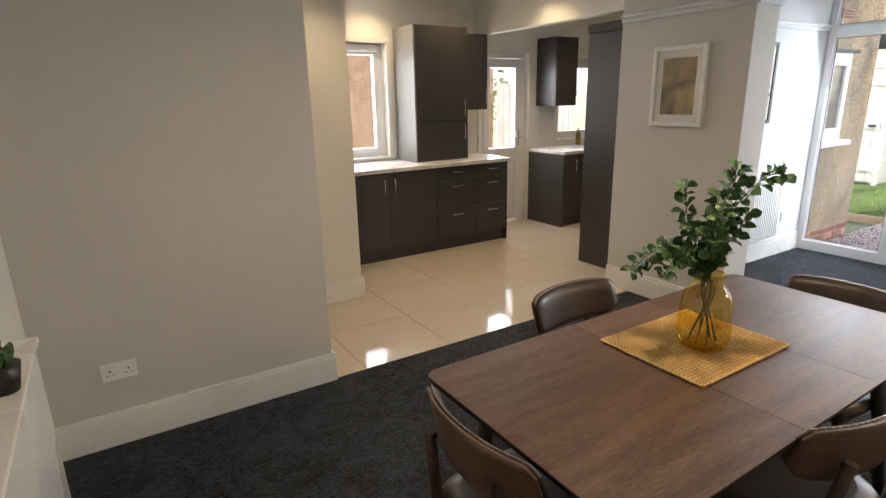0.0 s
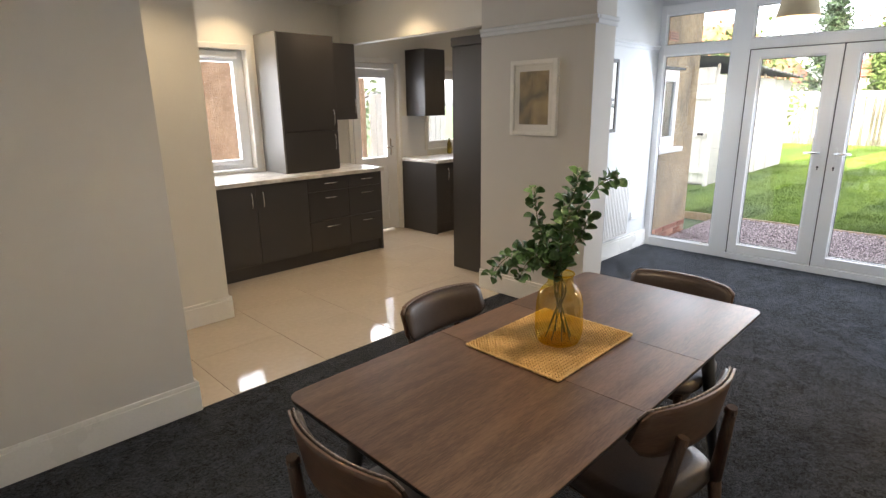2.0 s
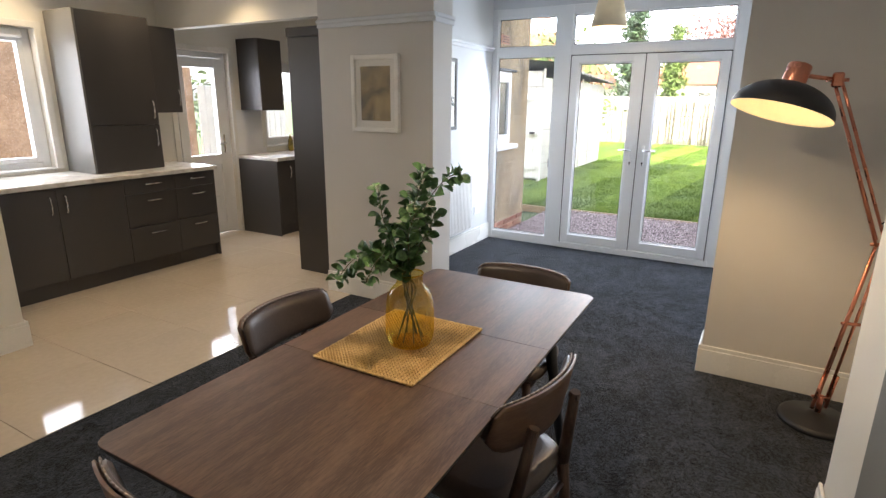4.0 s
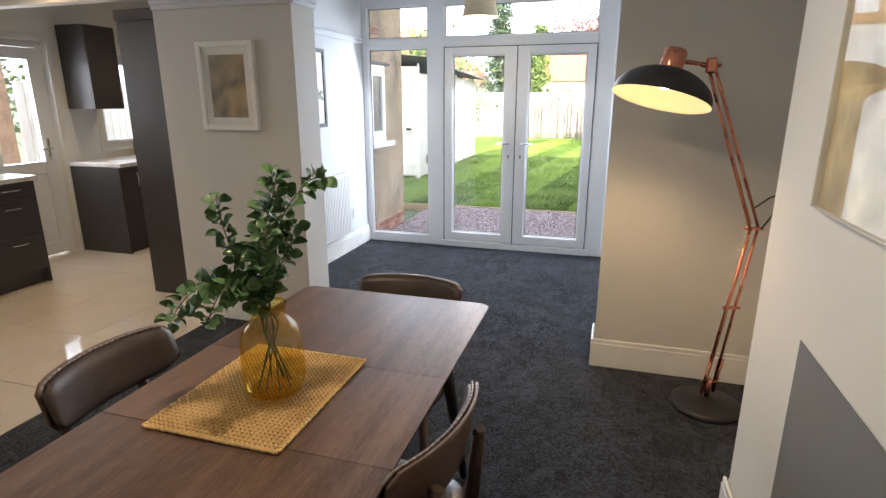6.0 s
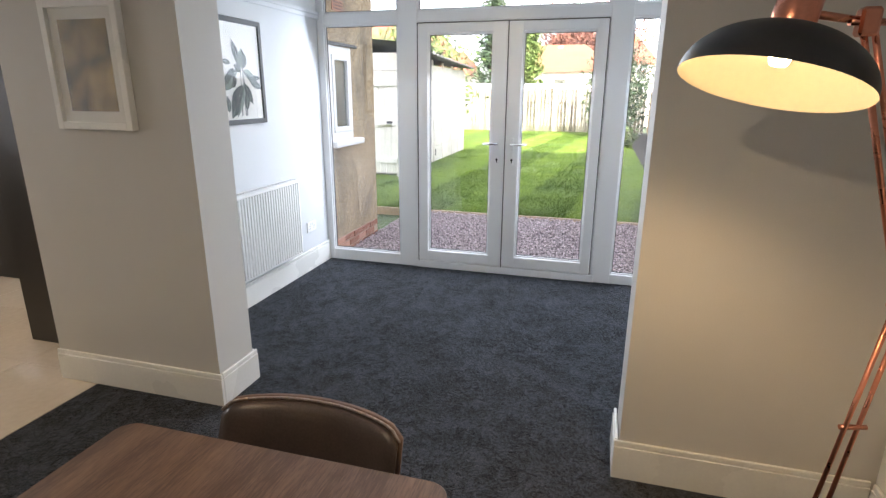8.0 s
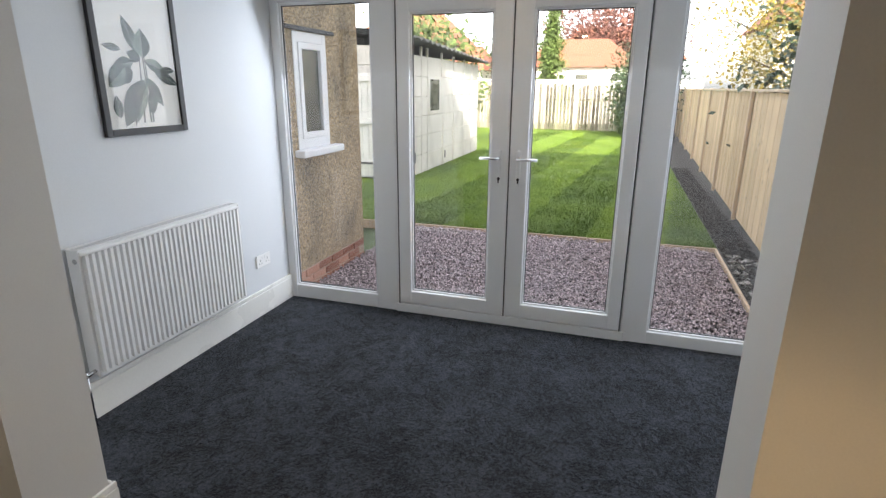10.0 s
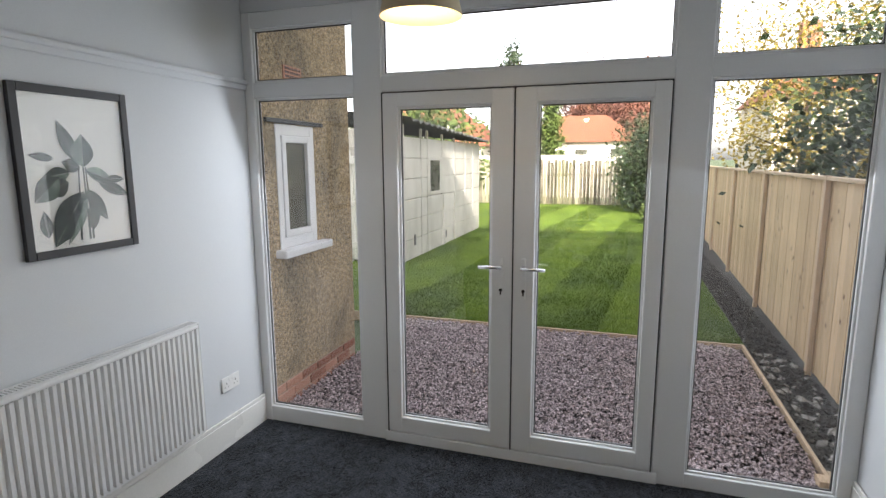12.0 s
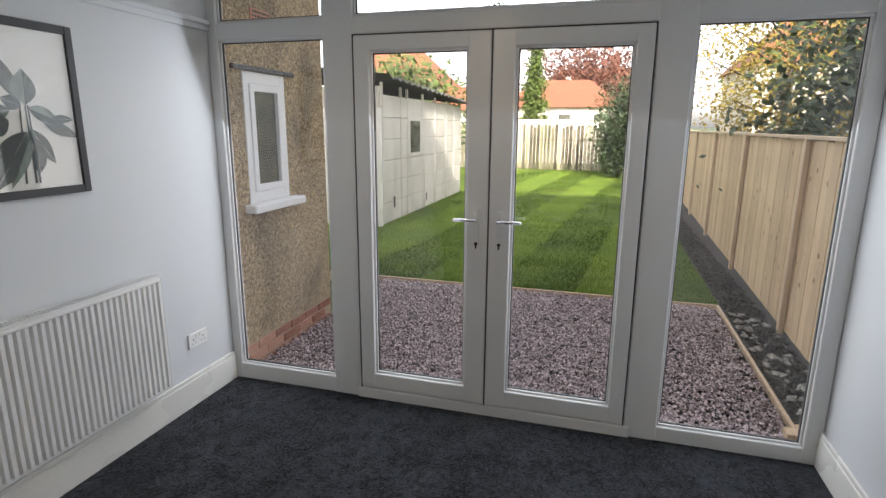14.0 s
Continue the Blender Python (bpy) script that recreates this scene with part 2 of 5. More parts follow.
def carpet_material(name, dark, pale):
    """Cut pile: trodden drifts, tufts and fibre, each at its own size."""
    m = bpy.data.materials.new(name)
    m.use_nodes = True
    n, l = m.node_tree.nodes, m.node_tree.links
    b = n["Principled BSDF"]
    co = n.new("ShaderNodeTexCoord")
    total = None
    for size, weight, warp in ((4.5, 0.3, 1.2), (19.0, 0.42, 1.5), (75.0, 0.5, 0.3), (230.0, 0.5, 0.0)):
        t = n.new("ShaderNodeTexNoise")
        t.inputs["Scale"].default_value, t.inputs["Detail"].default_value, t.inputs["Distortion"].default_value = size, 3.0, warp
        l.new(co.outputs["Object"], t.inputs["Vector"])
        k = n.new("ShaderNodeMath")
        k.operation, k.inputs[1].default_value = "MULTIPLY_ADD", weight
        l.new(t.outputs[0], k.inputs[0])
        if total:
            l.new(total, k.inputs[2])
        else:
            k.inputs[2].default_value = -0.36
        total = k.outputs[0]
    ramp = n.new("ShaderNodeValToRGB")
    ramp.color_ramp.elements[0].position, ramp.color_ramp.elements[1].position = 0.4, 0.64
    ramp.color_ramp.elements[0].color, ramp.color_ramp.elements[1].color = (*dark, 1), (*pale, 1)
    l.new(total, ramp.inputs[0])
    l.new(ramp.outputs[0], b.inputs["Base Color"])
    b.inputs["Roughness"].default_value, b.inputs["Specular IOR Level"].default_value = 0.95, 0.05
    b.inputs["Sheen Weight"].default_value, b.inputs["Sheen Roughness"].default_value = 0.12, 0.4
    bp = n.new("ShaderNodeBump")
    bp.inputs["Strength"].default_value, bp.inputs["Distance"].default_value = 1.0, 0.03
    l.new(total, bp.inputs["Height"])
    l.new(bp.outputs[0], b.inputs["Normal"])
    return m


M["carpet"] = carpet_material("charcoal_cut_pile", (0.005, 0.006, 0.008), (0.07, 0.079, 0.096))
M["amber"] = glass("amber_glass", (0.96, 0.86, 0.34), 0.12)
M["amber_base"] = glass("thick_amber_glass", (0.95, 0.78, 0.2), 0.1)


def add_knots(m, dark, scale):
    """Scattered dark knots, set differently on every board."""
    n, l = m.node_tree.nodes, m.node_tree.links
    b = n["Principled BSDF"]
    was = b.inputs["Base Color"].links[0].from_socket
    co, info, shift, cell = n.new("ShaderNodeTexCoord"), n.new("ShaderNodeObjectInfo"), n.new("ShaderNodeVectorMath"), n.new("ShaderNodeTexVoronoi")
    shift.operation = "MULTIPLY_ADD"
    shift.inputs[1].default_value = (9.0, 3.0, 17.0)
    l.new(info.outputs["Random"], shift.inputs[0])
    l.new(co.outputs["Object"], shift.inputs[2])
    l.new(shift.outputs[0], cell.inputs["Vector"])
    cell.inputs["Scale"].default_value = scale
    ramp, mix = n.new("ShaderNodeValToRGB"), n.new("ShaderNodeMix")
    ramp.color_ramp.elements[0].position, ramp.color_ramp.elements[1].position = 0.07, 0.15
    ramp.color_ramp.elements[0].color, ramp.color_ramp.elements[1].color = (1, 1, 1, 1), (0, 0, 0, 1)
    l.new(cell.outputs["Distance"], ramp.inputs[0])
    mix.data_type = "RGBA"
    l.new(ramp.outputs[0], mix.inputs["Factor"])
    l.new(was, mix.inputs[6])
    mix.inputs[7].default_value = (*dark, 1)
    l.new(mix.outputs[2], b.inputs["Base Color"])


add_knots(M["larch"], (0.2, 0.1, 0.045), 5.5)


def add_stains(m, tint, scale, low, high):
    """Broad weathering streaks that run down a wall."""
    n, l = m.node_tree.nodes, m.node_tree.links
    b = n["Principled BSDF"]
    was = b.inputs["Base Color"].links[0].from_socket
    co, mp, t = n.new("ShaderNodeTexCoord"), n.new("ShaderNodeMapping"), n.new("ShaderNodeTexNoise")
    mp.inputs["Scale"].default_value = (1.0, 1.0, 0.55)
    l.new(co.outputs["Object"], mp.inputs["Vector"])
    l.new(mp.outputs[0], t.inputs["Vector"])
    t.inputs["Scale"].default_value, t.inputs["Detail"].default_value, t.inputs["Distortion"].default_value = scale, 6.0, 0.6
    ramp, mix = n.new("ShaderNodeValToRGB"), n.new("ShaderNodeMix")
    ramp.color_ramp.elements[0].position, ramp.color_ramp.elements[1].position = low, high
    l.new(t.outputs[0], ramp.inputs[0])
    mix.data_type, mix.blend_type = "RGBA", "MULTIPLY"
    l.new(ramp.outputs[0], mix.inputs["Factor"])
    l.new(was, mix.inputs[6])
    mix.inputs[7].default_value = (*tint, 1)
    l.new(mix.outputs[2], b.inputs["Base Color"])


add_stains(M["dash"], (0.5, 0.53, 0.58), 2.4, 0.46, 0.66)
add_stains(M["concrete"], (0.78, 0.78, 0.76), 1.5, 0.48, 0.7)
add_stains(M["oldwood"], (0.55, 0.6, 0.45), 1.2, 0.45, 0.62)


# ---- mesh helpers ----
def box(bm, x0, x1, y0, y1, z0, z1, bevel=0.0, mi=0, seg=1):
    m = Matrix.LocRotScale(((x0 + x1) / 2, (y0 + y1) / 2, (z0 + z1) / 2), None, (abs(x1 - x0), abs(y1 - y0), abs(z1 - z0)))
    vs = bmesh.ops.create_cube(bm, size=1, matrix=m)["verts"]
    fs = {f for v in vs for f in v.link_faces}
    for f in fs:
        f.material_index = mi
    if bevel:
        es = list({e for v in vs for e in v.link_edges})
        bmesh.ops.bevel(bm, geom=es, offset=bevel, segments=seg, profile=0.5, affect="EDGES", material=mi)


def tube(bm, a, b, r0, r1=None, n=10, mi=0, caps=True):
    a, b = Vector(a), Vector(b)
    r1 = r0 if r1 is None else r1
    q = (b - a).to_track_quat("Z", "Y").to_matrix()
    rings = []
    for c, r in ((a, r0), (b, r1)):
        rings.append([bm.verts.new(c + q @ Vector((r * math.cos(k * math.tau / n), r * math.sin(k * math.tau / n), 0))) for k in range(n)])
    for k in range(n):
        f = bm.faces.new((rings[0][k], rings[0][(k + 1) % n], rings[1][(k + 1) % n], rings[1][k]))
        f.material_index, f.smooth = mi, True
    if caps:
        bm.faces.new(rings[0][::-1]).material_index = mi
        bm.faces.new(rings[1]).material_index = mi


def lathe(bm, profile, n=40, m=None, mi=0, close=False):
    m = m or Matrix.Identity(4)
    rings = [[bm.verts.new(m @ Vector((r * math.cos(k * math.tau / n), r * math.sin(k * math.tau / n), z))) for k in range(n)] for r, z in profile]
    pairs = list(zip(rings, rings[1:])) + ([(rings[-1], rings[0])] if close else [])
    for p, q in pairs:
        for k in range(n):
            f = bm.faces.new((p[k], p[(k + 1) % n], q[(k + 1) % n], q[k]))
            f.smooth, f.material_index = True, mi


def done(name, bm, mats, parent=None, label="", category="", kind="", group=""):
    me = bpy.data.meshes.new(name)
    bmesh.ops.recalc_face_normals(bm, faces=bm.faces)
    bm.to_mesh(me)
    bm.free()
    for m in mats if isinstance(mats, (list, tuple)) else [mats]:
        me.materials.append(M[m])
    o = new(name, me)
    o.parent = parent
    return tagged(o, label, category, group, kind)


def block(name, lim, mat, parent=None, bevel=0.0, label="", category="", kind="", group="", seg=1):
    bm = bmesh.new()
    box(bm, *lim, bevel, 0, seg)
    return done(name, bm, mat, parent, label, category, kind, group)


def empty(name, at, label, category, group="", turn=0.0):
    e = new(name)
    e.matrix_basis = pose(*at, 0, 0, turn)
    return tagged(e, label, category, group)


def holed(name, lim, axis, holes, mat, label=""):
    """A wall along x (axis 'x') or y with rectangular openings (from, to, bottom, top) through its thickness."""
    x0, x1, y0, y1, z0, z1 = lim
    a0, a1 = (x0, x1) if axis == "x" else (y0, y1)
    bm = bmesh.new()

    def put(p0, p1, q0, q1):
        if p1 - p0 > 1e-4 and q1 - q0 > 1e-4:
            box(bm, *((p0, p1, y0, y1) if axis == "x" else (x0, x1, p0, p1)), q0, q1)

    at = a0
    for h0, h1, b, t in sorted(holes):
        put(at, h0, z0, z1)
        put(h0, h1, z0, b)
        put(h0, h1, t, z1)
        at = h1
    put(at, a1, z0, z1)
    return done(name, bm, mat, None, label, "wall", "structure")


# ---- structure ----
TOP = 2.62
block("floor_dining", (0.0, 6.5, -0.1, 3.7, -0.12, 0.0), "carpet", label="charcoal grey cut-pile fitted carpet", category="floor", kind="structure")
block("floor_wing", (6.5, 7.9, 3.95, 6.28, -0.12, -0.006), "grout", label="cream grouted kitchen floor end", category="floor", kind="structure")
kitchen_floor = block("floor_kitchen", (-0.1, 6.5, 3.7, 6.5, -0.12, -0.006), "grout", label="cream polished porcelain tiled kitchen floor", category="floor", kind="structure")
block("ceiling_dining", (0.0, 6.5, -0.1, 3.7, TOP, TOP + 0.15), "ceiling", label="plain white plaster ceiling", category="ceiling", kind="structure")
block("ceiling_wing", (6.5, 8.0, 3.94, 6.5, TOP, TOP + 0.15), "ceiling", label="plain white wing ceiling", category="ceiling", kind="structure")
block("ceiling_kitchen", (-0.1, 6.5, 3.7, 6.5, TOP, TOP + 0.15), "ceiling", label="plain white kitchen ceiling", category="ceiling", kind="structure")
block("wall_north", (-0.1, 1.49, 3.7, 3.86, 0, TOP), "wall", label="warm grey painted plaster wall", category="wall", kind="structure")
block("wall_kitchen_breast", (-0.1, 2.2, 4.87, 6.28, 0, TOP), "wall_white", label="cream painted projecting kitchen wall", category="wall", kind="structure")
block("wall_kitchen_west", (-0.25, -0.1, 3.86, 6.5, 0, TOP), "wall_white", label="cream painted kitchen wall", category="wall", kind="structure")
holed("wall_kitchen_back", (-0.1, 8.05, 6.28, 6.56, 0, TOP), "x",
      [(2.45, 3.22, 0.94, 2.1), (4.44, 5.15, 0.0, 2.05), (5.64, 6.5, 0.98, 2.0)], "wall_white", "cream painted kitchen outside wall")
block("pillar", (4.05, 4.315, 2.935, 3.94, 0, TOP), "wall", label="warm grey painted wall end pillar", category="wall", kind="structure")
holed("wall_bay_north", (4.315, 6.52, 3.58, 3.78, -0.16, TOP), "x", [], "wall_pale", "pale blue-grey painted wall")
block("wall_pier", (4.05, 4.26, 0.19, 1.068, 0, TOP), "wall", label="warm grey painted wall pier", category="wall", kind="structure")
block("wall_bay_south", (4.26, 6.5, 0.05, 0.34, -0.16, TOP), "wall_pale", label="pale blue-grey painted bay wall", category="wall", kind="structure")
block("wall_alcove", (0.0, 4.34, -0.1, 0.19, 0, TOP), "wall_white", label="cream painted alcove wall", category="wall", kind="structure")
block("wall_chimney_breast", (1.25, 2.91, 0.19, 0.56, 0, TOP), "wall_white", label="white painted chimney breast", category="wall", kind="structure")
block("wall_west", (0.0, 0.16, -0.1, 3.7, 0, TOP), "wall_white", label="cream painted wall", category="wall", kind="structure")
block("beam", (4.341, 4.44, 3.94, 6.28, 2.21, TOP), "wall_white", label="cream boxed-in ceiling beam", category="beam", kind="structure")
block("lintel", (6.44, 6.7, 0.34, 3.58, 2.5, TOP), "wall_pale", label="pale painted lintel over the garden doors", category="wall", kind="structure")
block("wall_wing_end", (7.9, 8.05, 3.95, 6.28, -0.16, TOP), "wall_white", label="plain kitchen end wall", category="wall", kind="structure")


def skirting(name, lims, height=0.17):
    bm = bmesh.new()
    for x0, x1, y0, y1 in lims:
        box(bm, x0, x1, y0, y1, 0.0, height - 0.025, 0.002)
        cx, cy = (0.006 if x1 - x0 < 0.03 else 0), (0.006 if y1 - y0 < 0.03 else 0)
        box(bm, x0 + cx * 0.5, x1 - cx * 0.5, y0 + cy * 0.5, y1 - cy * 0.5, height - 0.025, height, 0.004, seg=2)
    return done(name, bm, "gloss", None, "white gloss painted tall skirting board", "skirting board", "structure")


S = 0.02
skirting("baseboard_north", [(0.17, 1.49 + S, 3.7 - S, 3.699), (1.491, 1.49 + S, 3.7, 3.86)])
skirting("baseboard_breast_kitchen", [(-0.1, 2.2 + S, 4.87 - S, 4.869), (2.201, 2.2 + S, 4.87, 5.6)])
skirting("baseboard_pillar", [(4.05 - S, 4.049, 2.935 - S, 3.94), (4.05, 4.315 + S, 2.935 - S, 2.934), (4.316, 4.315 + S, 2.935, 3.56)])
skirting("baseboard_bay_north", [(4.315 + S, 6.44, 3.58 - S, 3.579)], 0.18)
skirting("baseboard_pier", [(4.05 - S, 4.049, 0.21, 1.068 + S), (4.05, 4.26 + S, 1.069, 1.068 + S), (4.261, 4.26 + S, 0.36, 1.068)])
skirting("baseboard_bay_south", [(4.28, 6.44, 0.341, 0.34 + S)], 0.18)
skirting("baseboard_alcove", [(2.91 + S, 4.03, 0.191, 0.19 + S)])
skirting("baseboard_chimney", [(1.25, 2.91 + S, 0.561, 0.56 + S), (2.911, 2.91 + S, 0.21, 0.56)])


def picture_rail(name, lims, z=2.085):
    bm = bmesh.new()
    for x0, x1, y0, y1 in lims:
        sx, sy = (0.014 if x1 - x0 < 0.05 else 0), (0.014 if y1 - y0 < 0.05 else 0)
        box(bm, x0, x1, y0, y1, z + 0.012, z + 0.04, 0.009, seg=3)
        box(bm, x0 + sx, x1, y0 + sy, y1, z - 0.018, z + 0.02, 0.004)
    return done(name, bm, "wall_pale", None, "painted moulded picture rail", "picture rail", "structure")


picture_rail("trim_pillar", [(4.018, 4.049, 2.905, 3.94), (4.05, 4.315, 2.903, 2.934)])
picture_rail("trim_bay", [(4.316, 6.44, 3.549, 3.579)])
picture_rail("trim_pier", [(4.018, 4.049, 0.19, 1.09)])

# ---- garden doors ----
FX0, FX1 = 6.44, 6.51


def frame_bars(name, bars, parent=None, mat="upvc", bevel=0.006, **tags):
    bm = bmesh.new()
    for b in bars:
        box(bm, *b, bevel, seg=2)
    return done(name, bm, mat, parent, **tags)


french = tagged(new("window_garden"), "white uPVC glazed screen with a pair of garden doors", "window", kind="structure")
frame_bars("frame", [(FX0, FX1, 3.52, 3.58, 0, 2.5), (FX0, FX1, 0.34, 0.415, 0, 2.5), (FX0, FX1, 2.7, 2.87, 0.0, 2.5), (FX0, FX1, 1.07, 1.23, 0.0, 2.5),
                     (FX0 + 0.003, FX1 - 0.003, 0.41, 3.53, 2.02, 2.11), (FX0 + 0.003, FX1 - 0.003, 0.41, 3.53, 2.41, 2.5),
                     (FX0 + 0.003, FX1 - 0.003, 2.86, 3.53, 0.0, 0.1), (FX0 + 0.003, FX1 - 0.003, 0.41, 1.08, 0.0, 0.08), (FX0 - 0.012, FX1 - 0.003, 1.2, 2.72, 0.0, 0.062)], french)
# thin glazing beads round each fixed pane
PANES = [(2.87, 3.52, 0.1, 2.02), (2.87, 3.52, 2.11, 2.41), (1.23, 2.7, 2.11, 2.41), (0.415, 1.07, 0.08, 2.02), (0.415, 1.07, 2.11, 2.41)]


def pane_with_bead(y0, y1, z0, z1, parent, x=6.475, w=0.012):
    frame_bars("bead", [(x - 0.018, x + 0.018, y0 - 0.002, y0 + w, z0, z1), (x - 0.018, x + 0.018, y1 - w, y1 + 0.002, z0, z1),
                        (x - 0.017, x + 0.017, y0, y1, z0 - 0.002, z0 + w), (x - 0.017, x + 0.017, y0, y1, z1 - w, z1 + 0.002)], parent, bevel=0.003)
    frame_bars("seal", [(x - 0.006, x + 0.006, y0 + w, y0 + w + 0.005, z0 + w, z1 - w), (x - 0.006, x + 0.006, y1 - w - 0.005, y1 - w, z0 + w, z1 - w),
                        (x - 0.006, x + 0.006, y0 + w, y1 - w, z0 + w, z0 + w + 0.005), (x - 0.006, x + 0.006, y0 + w, y1 - w, z1 - w - 0.005, z1 - w)], parent, mat="seal", bevel=0)
    p = block("pane", (x - 0.004, x + 0.004, y0 + w, y1 - w, z0 + w, z1 - w), "glass", parent)
    p.visible_shadow = False


for y0, y1, z0, z1 in PANES:
    pane_with_bead(y0, y1, z0, z1, french)

frame_bars("seal", [(6.432, 6.475, 2.6925, 2.6995, 0.063, 2.0195), (6.432, 6.475, 1.2305, 1.2355, 0.063, 2.0195), (6.432, 6.475, 1.9615, 1.9685, 0.063, 2.0195), (6.432, 6.475, 1.236, 2.692, 2.0142, 2.0198)], french, "seal", 0)
for y0, y1, g0, g1, hy, s in ((1.969, 2.692, 2.082, 2.608, 2.025, 1), (1.236, 1.961, 1.312, 1.852, 1.905, -1)):
    leaf = tagged(new("door_garden"), "white uPVC glazed garden door, closed", "door", "pair of garden doors", "structure")
    frame_bars("leaf", [(6.428, 6.5, y0, g0, 0.068, 2.014), (6.428, 6.5, g1, y1, 0.068, 2.014),
                        (6.43, 6.498, g0 - 0.01, g1 + 0.01, 0.068, 0.16), (6.43, 6.498, g0 - 0.01, g1 + 0.01, 1.94, 2.014)], leaf)
    pane_with_bead(g0, g1, 0.16, 1.94, leaf, 6.465)
    bm = bmesh.new()
    box(bm, 6.418, 6.4275, hy - 0.013, hy + 0.013, 0.93, 1.15, 0.006, seg=2)
    done("backplate", bm, "upvc", leaf)
    bm = bmesh.new()
    tube(bm, (6.43, hy, 1.1), (6.385, hy, 1.1), 0.009)
    tube(bm, (6.388, hy - 0.008 * s, 1.1), (6.388, hy + 0.115 * s, 1.098), 0.0095, 0.008)
    done("handle", bm, "chrome", leaf, "satin chrome lever handle")
    bm = bmesh.new()
    tube(bm, (6.419, hy, 0.975), (6.414, hy, 0.975), 0.009)
    box(bm, 6.4145, 6.418, hy - 0.004, hy + 0.004, 0.95, 0.972)
    done("keyhole", bm, "socket_hole", leaf)
block("threshold", (6.51, 6.62, 0.36, 3.56, -0.06, -0.01), "upvc", None, 0.008, "white sill below the garden doors", "sill", "structure")
block("wall_plinth", (6.45, 6.66, 0.3, 3.58, -0.3, -0.06), "mortar", None, 0.0, "rendered plinth below the garden doors", "wall", "structure")

# ---- kitchen ----


def bow_handle(parent, c, axis, length=0.13, out=(0, -1, 0)):
    bm = bmesh.new()
    c, a, o = Vector(c), Vector(axis), Vector(out)
    pts = [c - a * length / 2, c - a * length * 0.42 + o * 0.026, c + o * 0.033, c + a * length * 0.42 + o * 0.026, c + a * length / 2]
    for p, q in zip(pts, pts[1:]):
        tube(bm, p, q, 0.0065, n=8)
    return done("handle", bm, "chrome", parent, "polished steel bow handle")


def front(name, parent, x0, x1, z0, z1, y, mat="unit"):
    return block(name, (x0 + 0.0015, x1 - 0.0015, y - 0.018, y, z0 + 0.0015, z1 - 0.0015), mat, parent, 0.002)


def base_unit(x0, x1, kind, y=5.64):
    e = empty("base_cabinet", (0, 0, 0), "charcoal fitted kitchen base cabinet under a pale worktop", "cabinet", "kitchen base cabinets")
    block("body", (x0 + 0.001, x1 - 0.001, y, 6.275, 0.12, 0.872), "unit", e)
    block("plinth", (x0 + 0.001, x1 - 0.001, y + 0.03, y + 0.05, -0.004, 0.12), "unit", e)
    if kind == "drawers":
        for z0, z1, h in ((0.74, 0.868, 0.815), (0.44, 0.737, 0.67), (0.13, 0.437, 0.375)):
            front("drawer_front", e, x0, x1, z0, z1, y)
            bow_handle(e, ((x0 + x1) / 2 + 0.02, y - 0.02, h), (1, 0, 0), 0.15)
    else:
        front("door", e, x0, x1, 0.13, 0.868, y)
        hx = x1 - 0.055 if kind == "right" else x0 + 0.055
        bow_handle(e, (hx, y - 0.02, 0.74), (0, 0, 1), 0.14)
    return e


base_unit(2.21, 2.865, "right")
base_unit(2.865, 3.4, "left")
base_unit(3.4, 3.88, "drawers")
base_unit(3.88, 4.3, "drawers")
block("worktop", (2.205, 4.345, 5.6, 6.278, 0.875, 0.914), "worktop", None, 0.006, "pale marble-effect laminate kitchen worktop", "worktop", seg=2)
block("end_panel", (4.3, 4.32, 5.625, 6.275, 0.0, 0.873), "unit", None, 0.002, "charcoal end panel beside the drawer cabinet", "panel")

tall = empty("wall_cabinet_boiler", (0, 0, 0), "tall charcoal wall cabinet standing on the worktop", "cabinet")
block("body", (3.33, 3.955, 5.87, 6.275, 0.915, 2.245), "unit", tall)
# paler colour here carries the light from the kitchen window
block("side_panel", (3.312, 3.33, 5.85, 6.276, 0.915, 2.247), "unit_side", tall, 0.002, "charcoal side panel, window light put into its paler colour")
front("door", tall, 3.331, 3.955, 1.32, 2.243, 5.87)
front("door", tall, 3.331, 3.955, 0.918, 1.317, 5.87)
bow_handle(tall, (3.9, 5.85, 1.45), (0, 0, 1), 0.16)
bow_handle(tall, (3.9, 5.85, 1.2), (0, 0, 1), 0.16)


def wall_unit(x0, x1, z0, z1, hx, y=5.95):
    e = empty("wall_cabinet", (0, 0, 0), "charcoal fitted kitchen wall cabinet", "cabinet", "kitchen wall cabinets")
    block("body", (x0, x1, y, 6.277, z0, z1), "unit", e, 0.002)
    front("door", e, x0, x1, z0, z1, y)
    bow_handle(e, (hx, y - 0.02, z0 + 0.14), (0, 0, 1), 0.15)
    return e


wall_unit(3.957, 4.275, 1.42, 2.195, 4.235)
wall_unit(5.29, 5.64, 1.43, 2.215, 5.6)
base_unit(5.2, 5.42, "right", 5.66)
base_unit(5.42, 6.0, "left", 5.66)
block("end_panel", (5.18, 5.2, 5.642, 6.275, -0.004, 0.874), "unit", None, 0.002, "charcoal end panel beside the back door", "panel")
block("worktop", (5.18, 6.6, 5.62, 6.278, 0.876, 0.915), "worktop", None, 0.006, "pale marble-effect worktop beside the back door", "worktop", seg=2)
base_unit(6.0, 6.6, "left", 5.66)
block("splash_panel", (5.16, 5.63, 6.268, 6.279, 0.915, 1.43), "upvc", None, 0.0, "white splashback panel", "panel", "structure")

